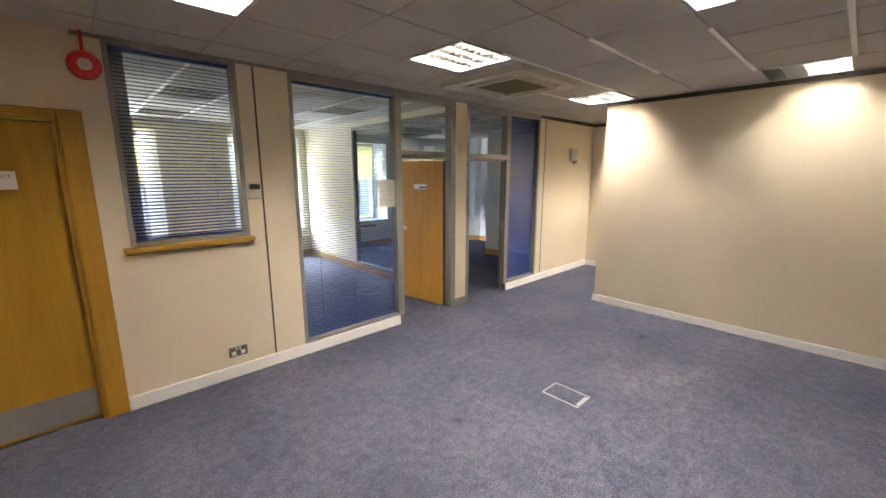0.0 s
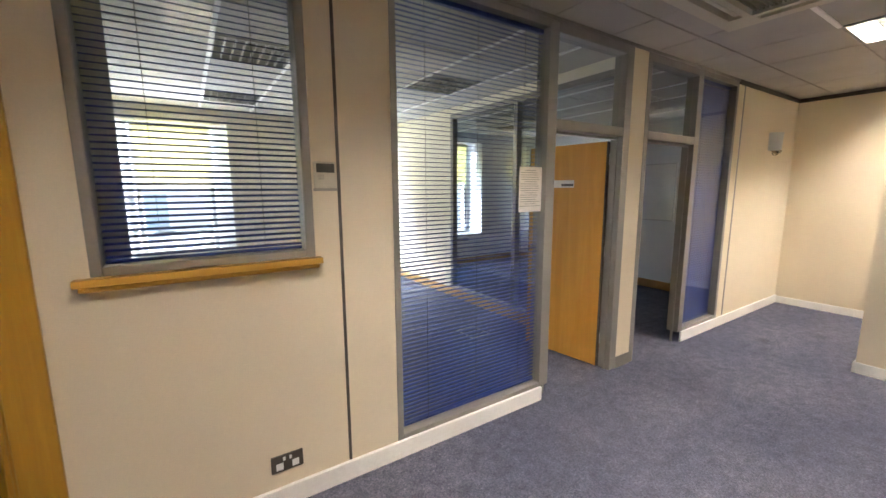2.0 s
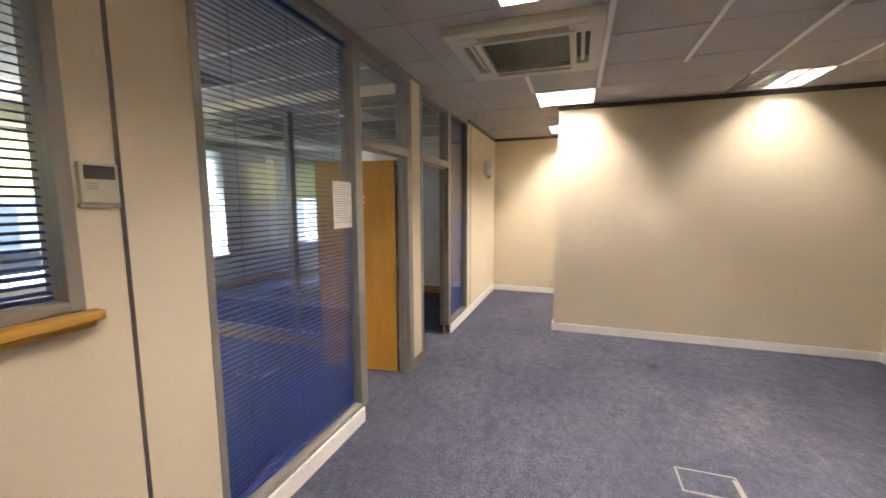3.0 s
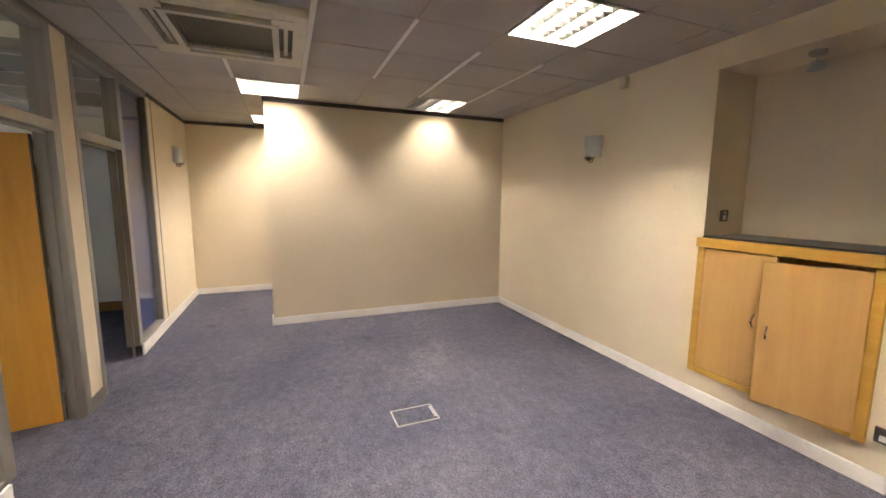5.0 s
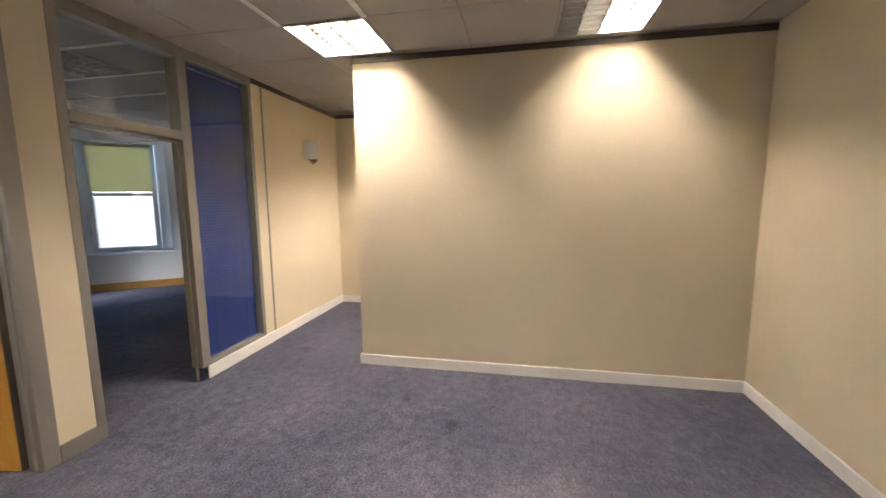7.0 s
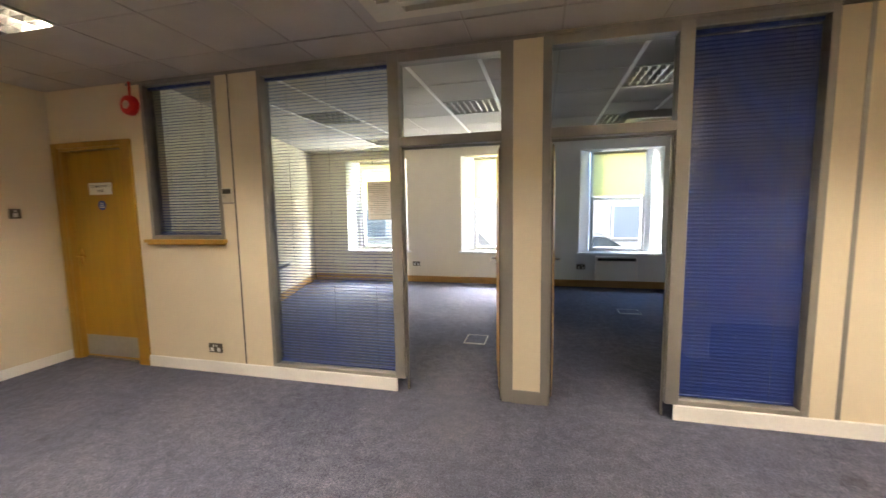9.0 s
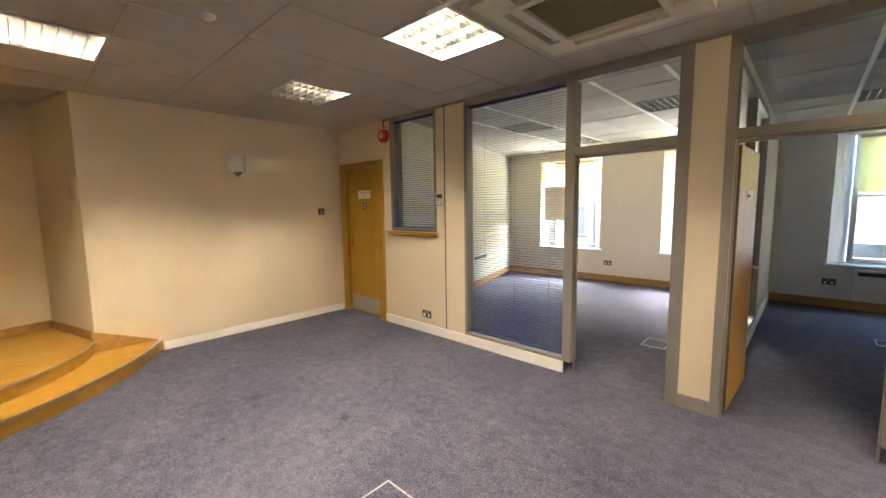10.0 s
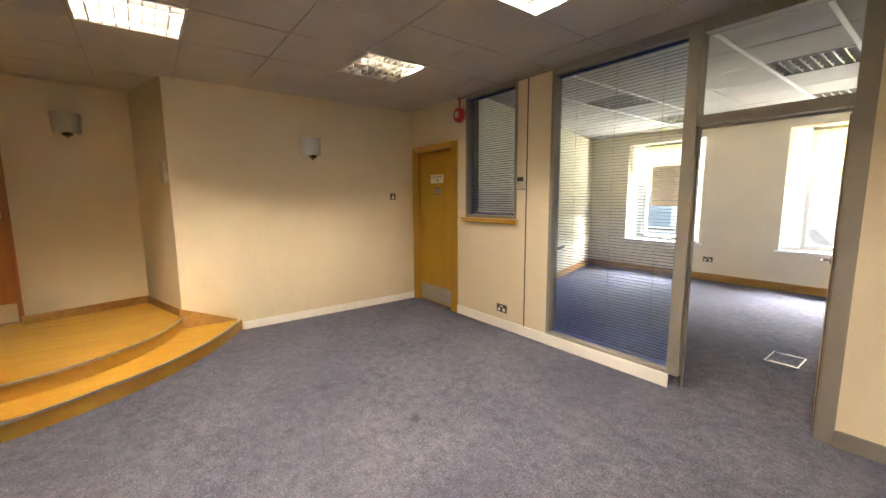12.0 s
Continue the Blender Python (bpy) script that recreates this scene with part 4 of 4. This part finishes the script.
def floor_box(x0, x1, y0, y1):
    t = thing("floor_box", "carpet-lidded floor socket box with pale metal rim", "floor box", group="floor boxes")
    e = 0.010
    part("rim", boxes((x0, x1, y0, y0 + e, 0, 0.005), (x0, x1, y1 - e, y1, 0, 0.005), (x0, x0 + e, y0 + e, y1 - e, 0, 0.005), (x1 - e, x1, y0 + e, y1 - e, 0, 0.005)), M_MARK, t)
    part("lid", boxes((x0 + e, x1 - e, y0 + e, y1 - e, 0, 0.004)), M_CARPET, t)
    part("handle", boxes((x0 + 0.03, x1 - 0.03, y0 + e, y0 + 0.028, 0.004, 0.006), bevel=0.001), M_MARK, t)


floor_box(2.565, 2.77, 1.185, 1.488)
floor_box(2.93, 3.16, 4.62, 4.92)
floor_box(4.76, 5.03, 6.18, 6.42)

# ---- alcove: cabinet, worktop, lamp ----
cb = thing("built_in_cabinet", "golden beech alcove cabinet, one door hanging ajar", "cabinet")
for b in ((1.18, 1.235, YS - 0.02, YS + 0.022, 0.222, 1.17), (2.13, 2.185, YS - 0.02, YS + 0.022, 0.222, 1.17), (1.235, 2.13, YS - 0.02, YS + 0.022, 0.222, 0.27)):
    part("surround", boxes(b, bevel=0.004), M_CABFRAME, cb)
part("top_rail", boxes((1.165, 2.195, YS - 0.02, YS + 0.03, 1.17, 1.238), bevel=0.006, seg=2), M_CABFRAME, cb)
part("carcass", boxes((1.20, 1.215, YS - 0.41, YS - 0.02, 0.225, 1.2), (2.145, 2.16, YS - 0.41, YS - 0.02, 0.225, 1.2), (1.215, 2.145, YS - 0.415, YS - 0.40, 0.225, 1.2), (1.215, 2.145, YS - 0.40, YS - 0.02, 0.225, 0.24)), M_CAB, cb)


def cabinet_door(m, sx, hx=0.40):
    d = part("door", boxes((-0.004 * sx, sx * 0.452, -0.018, 0.0, 0.0, 0.885), bevel=0.002), M_CAB, cb)
    d.matrix_basis = m
    hb = bmesh.new()
    pts = [(sx * hx, 0.0 + 0.028 * math.sin(math.pi * k / 8), 0.40 + 0.09 * k / 8) for k in range(9)]
    for p, q in zip(pts, pts[1:]):
        cyl(p, q, 0.006, n=8, bm=hb)
    part("handle", hb, M_CHROME, d, "curved chrome handle", True)


cabinet_door(pose(2.128, YS + 0.016, 0.277, 0, 0, 0), -1, 0.36)
cabinet_door(pose(1.226, YS + 0.044, 0.264, 0, 0.4, 17), 1)
wt = solid("worktop", boxes((1.197, 2.163, YS - 0.418, YS + 0.012, 1.2385, 1.252), bevel=0.002), M_BLACKTOP, "black worktop on the alcove cabinet", "worktop")
la = thing("alcove_spotlight", "small dark spotlight with clear glass shade, unlit", "ceiling light")
part("base", lathe([(0.045, 0.0), (0.045, -0.02), (0.03, -0.03)], m=Matrix.Translation((1.70, YS - 0.184, 2.41))), M_GREYPL, la, smooth=True)
part("stem", cyl((1.70, YS - 0.184, 2.385), (1.70, YS - 0.184, 2.35), 0.006, n=10), M_CHROME, la)
part("shade", lathe([(0.022, 0.05), (0.034, 0.045), (0.045, 0.0), (0.043, 0.0), (0.032, 0.042)], m=Matrix.Translation((1.70, YS - 0.184, 2.30))), M_FROST, la, "clear glass shade", True)

# ---- raised platform with curved steps ----
def arc(p, q, sag, n=26):
    """Points of a bowed line from p to q; sag is how far the middle stands out to the right."""
    p, q = Vector(p), Vector(q)
    d = q - p
    side = Vector((-d.y, d.x)).normalized()
    return [tuple(p + d * (k / n) + side * sag * 4 * (k / n) * (1 - k / n)) for k in range(n + 1)]


Z1, Z2 = 0.125, 0.25
low = arc((XL + 0.002, 1.15), (0.62, YS + 0.002), 0.29)
up = arc((XL + 0.03, 0.625), (0.24, YS + 0.002), 0.29)
pf = thing("platform", "golden laminate platform with two curved steps", "steps", kind="structure")


def inset(line, d):
    out = []
    for k, p in enumerate(line):
        a, b = Vector(line[max(k - 1, 0)]), Vector(line[min(k + 1, len(line) - 1)])
        t = (b - a).normalized()
        out.append((p[0] + t.y * d, p[1] - t.x * d))
    return out


def stepped(name, line, back, z0, z1):
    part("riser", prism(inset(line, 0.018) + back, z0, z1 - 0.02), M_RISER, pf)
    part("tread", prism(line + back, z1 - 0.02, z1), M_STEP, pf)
    strip = bmesh.new()
    a, b = inset(line, -0.004), inset(line, 0.012)
    va = [[strip.verts.new((x, y, z)) for x, y in ln] for ln, z in ((a, z1 - 0.012), (a, z1 + 0.003), (b, z1 + 0.003), (b, z1 - 0.012))]
    for k in range(len(line) - 1):
        for r in range(4):
            s = (r + 1) % 4
            strip.faces.new((va[r][k], va[r][k + 1], va[s][k + 1], va[s][k]))
    bmesh.ops.recalc_face_normals(strip, faces=strip.faces[:])
    part("nosing", strip, M_STEEL, pf, "bright metal nosing strip")


stepped("low", low, [(-0.098, YS), (-0.098, -1.598), (-1.497, -1.598), (-1.775, 0.36), (XL + 0.002, 0.619)], 0, Z1)
stepped("up", up, [(-0.096, YS), (-0.096, -1.596), (-1.496, -1.596), (-1.772, 0.36)], Z1, Z2)
WG = "golden wood skirting board on the platform"
skirting("baseboard", (-1.50, -0.62), (-1.78, 0.36), Z2, 0.085, M_SKIRTWOOD, WG, -1)
skirting("baseboard", (-1.78, 0.36), (XL, 0.62), Z2, 0.085, M_SKIRTWOOD, WG, -1)
sk = bmesh.new()
pts = [(0.60, Z1), (1.155, 0.0), (1.155, 0.115), (0.60, Z2 + 0.085)]
f0 = [sk.verts.new((XL, y, z)) for y, z in pts]
f1 = [sk.verts.new((XL + 0.017, y, z)) for y, z in pts]
sk.faces.new(f0)
sk.faces.new(f1[::-1])
for k in range(4):
    sk.faces.new((f0[k], f0[(k + 1) % 4], f1[(k + 1) % 4], f1[k]))
bmesh.ops.recalc_face_normals(sk, faces=sk.faces[:])
solid("baseboard", sk, M_SKIRTWOOD, "raking golden wood skirting beside the steps", "skirting", "structure")
skirting("baseboard", (-0.1, YS), (0.60, YS), 0, 0.34, M_SKIRTWOOD, "deep golden wood skirting beside the steps")

# brown door at the back of the recess
bx = Vector((-1.78, 0.36)) + rec_dir * 1.02
d4 = thing("door_4", "dark brown panelled fire door with vision panel, closed", "door", pose(bx.x, bx.y, Z2, 0, 0, rec_yaw), kind="structure")
part("leaf", boxes((-0.84, 0, -0.035, -0.004, 0.01, 2.1), bevel=0.003), M_DOORBROWN, d4)
part("frame_post", boxes((0, 0.03, -0.045, 0, 0, 2.13), bevel=0.003), M_DOORBROWN, d4)
part("vision_panel", boxes((-0.42, -0.14, -0.038, -0.034, 1.45, 1.90)), M_VISION, d4, "vision panel with a brown reflection in its colour")
part("push_plate", boxes((-0.12, -0.03, -0.038, -0.034, 1.02, 1.34), bevel=0.001), M_STEEL, d4, "steel push plate")
part("kick_plate", boxes((-0.83, -0.01, -0.0385, -0.034, 0.02, 0.20)), M_STEEL, d4, "steel kick plate")

# ---- side rooms ----
ht = thing("panel_heater", "white electric panel heater under the window", "heater", pose(5.0, YB, 0.14), group="heaters")
part("body", boxes((-0.34, 0.34, -0.10, -0.02, 0, 0.42), bevel=0.008, seg=2), M_WHITE, ht)
part("grille", boxes((-0.31, 0.31, -0.104, -0.099, 0.345, 0.395)), M_DARKPL, ht, "dark outlet grille")
part("wall_bracket", boxes((-0.2, -0.16, -0.02, 0, 0.1, 0.3), (0.16, 0.2, -0.02, 0, 0.1, 0.3)), M_STEEL, ht)
ld = (Vector(LW1) - Vector(LW0)).normalized()
hp = Vector(LW0) + ld * 2.2
copy_thing(ht, pose(hp.x, hp.y, 0.20, 0, 0, math.degrees(math.atan2(-ld.y, -ld.x)) + 0))
wb = thing("whiteboard", "small framed whiteboard on the office wall", "whiteboard")
part("board", boxes((6.488, 6.5, 4.55, 5.15, 1.05, 1.85)), M_WHITE, wb)
for b in ((6.482, 6.5, 4.53, 4.55, 1.03, 1.87), (6.482, 6.5, 5.15, 5.17, 1.03, 1.87), (6.482, 6.5, 4.55, 5.15, 1.85, 1.87), (6.482, 6.5, 4.55, 5.15, 1.03, 1.05)):
    part("edge", boxes(b), M_STEEL, wb)

# ---- street outside the windows ----
solid("ground", boxes((-400, 400, YB + 0.42, 800, -1.0, -0.9)), M_ASPHALT, "grey street surface outside the windows", "road", "structure")
hs = thing("house_terrace", "pale rendered terrace across the street", "building", pose(0, 19, -0.9))
part("wall", boxes((-22, 26, 0.1, 8, 0, 5.6)), M_FACADE, hs)
part("roof", prism([(-22.3, -0.1), (26.3, -0.1), (26.3, 8.3), (-22.3, 8.3)], 5.6, 5.95), M_SLATE, hs)
for k in range(12):
    for z in (0.9, 3.4):
        x = -20 + k * 3.9
        wdw = part("window", boxes((x - 0.62, x + 0.62, -0.02, 0.1, z, z + 1.5)), M_PVC, hs)
        part("pane", boxes((x - 0.53, x + 0.53, -0.03, -0.02, z + 0.08, z + 1.42)), M_FARGLASS, wdw)


def car(m, paint):
    """A parked hatchback, nose towards +x."""
    c = thing("car", "parked silver hatchback at the kerb", "car", m, group="parked cars")

    def side(profile, half):
        bm = bmesh.new()
        rows = [[bm.verts.new((x, s * (half - inn), z)) for x, z, inn in profile] for s in (-1, 1)]
        n = len(profile)
        for k in range(n):
            bm.faces.new((rows[0][k], rows[0][(k + 1) % n], rows[1][(k + 1) % n], rows[1][k]))
        bm.faces.new(rows[0])
        bm.faces.new(rows[1][::-1])
        bmesh.ops.recalc_face_normals(bm, faces=bm.faces[:])
        return bm
    part("body", side([(-1.95, 0.3, 0), (1.95, 0.3, 0), (2.05, 0.6, 0.05), (1.0, 0.92, 0), (-1.9, 0.95, 0), (-2.05, 0.6, 0.03)], 0.85), paint, c)
    part("cabin", side([(-1.85, 0.95, 0.02), (1.0, 0.92, 0.02), (0.2, 1.42, 0.17), (-1.4, 1.46, 0.17)], 0.85), M_DARKGLASS, c)
    part("roof", boxes((-1.38, 0.18, -0.68, 0.68, 1.43, 1.48), bevel=0.02), paint, c)
    for x in (-1.25, 1.25):
        for y in (-0.8, 0.8):
            wh = part("wheel", cyl((x, y - 0.1, 0.31), (x, y + 0.1, 0.31), 0.31, n=22), M_RUBBER, c)
            part("rim", cyl((x, y - 0.105, 0.31), (x, y + 0.105, 0.31), 0.19, n=16), M_STEEL, wh)
    return c


car(pose(5.4, 13.5, -0.9), M_CARPAINT)
copy_thing(bpy.data.objects["car"], pose(0.2, 13.7, -0.9, 0, 0, 180))
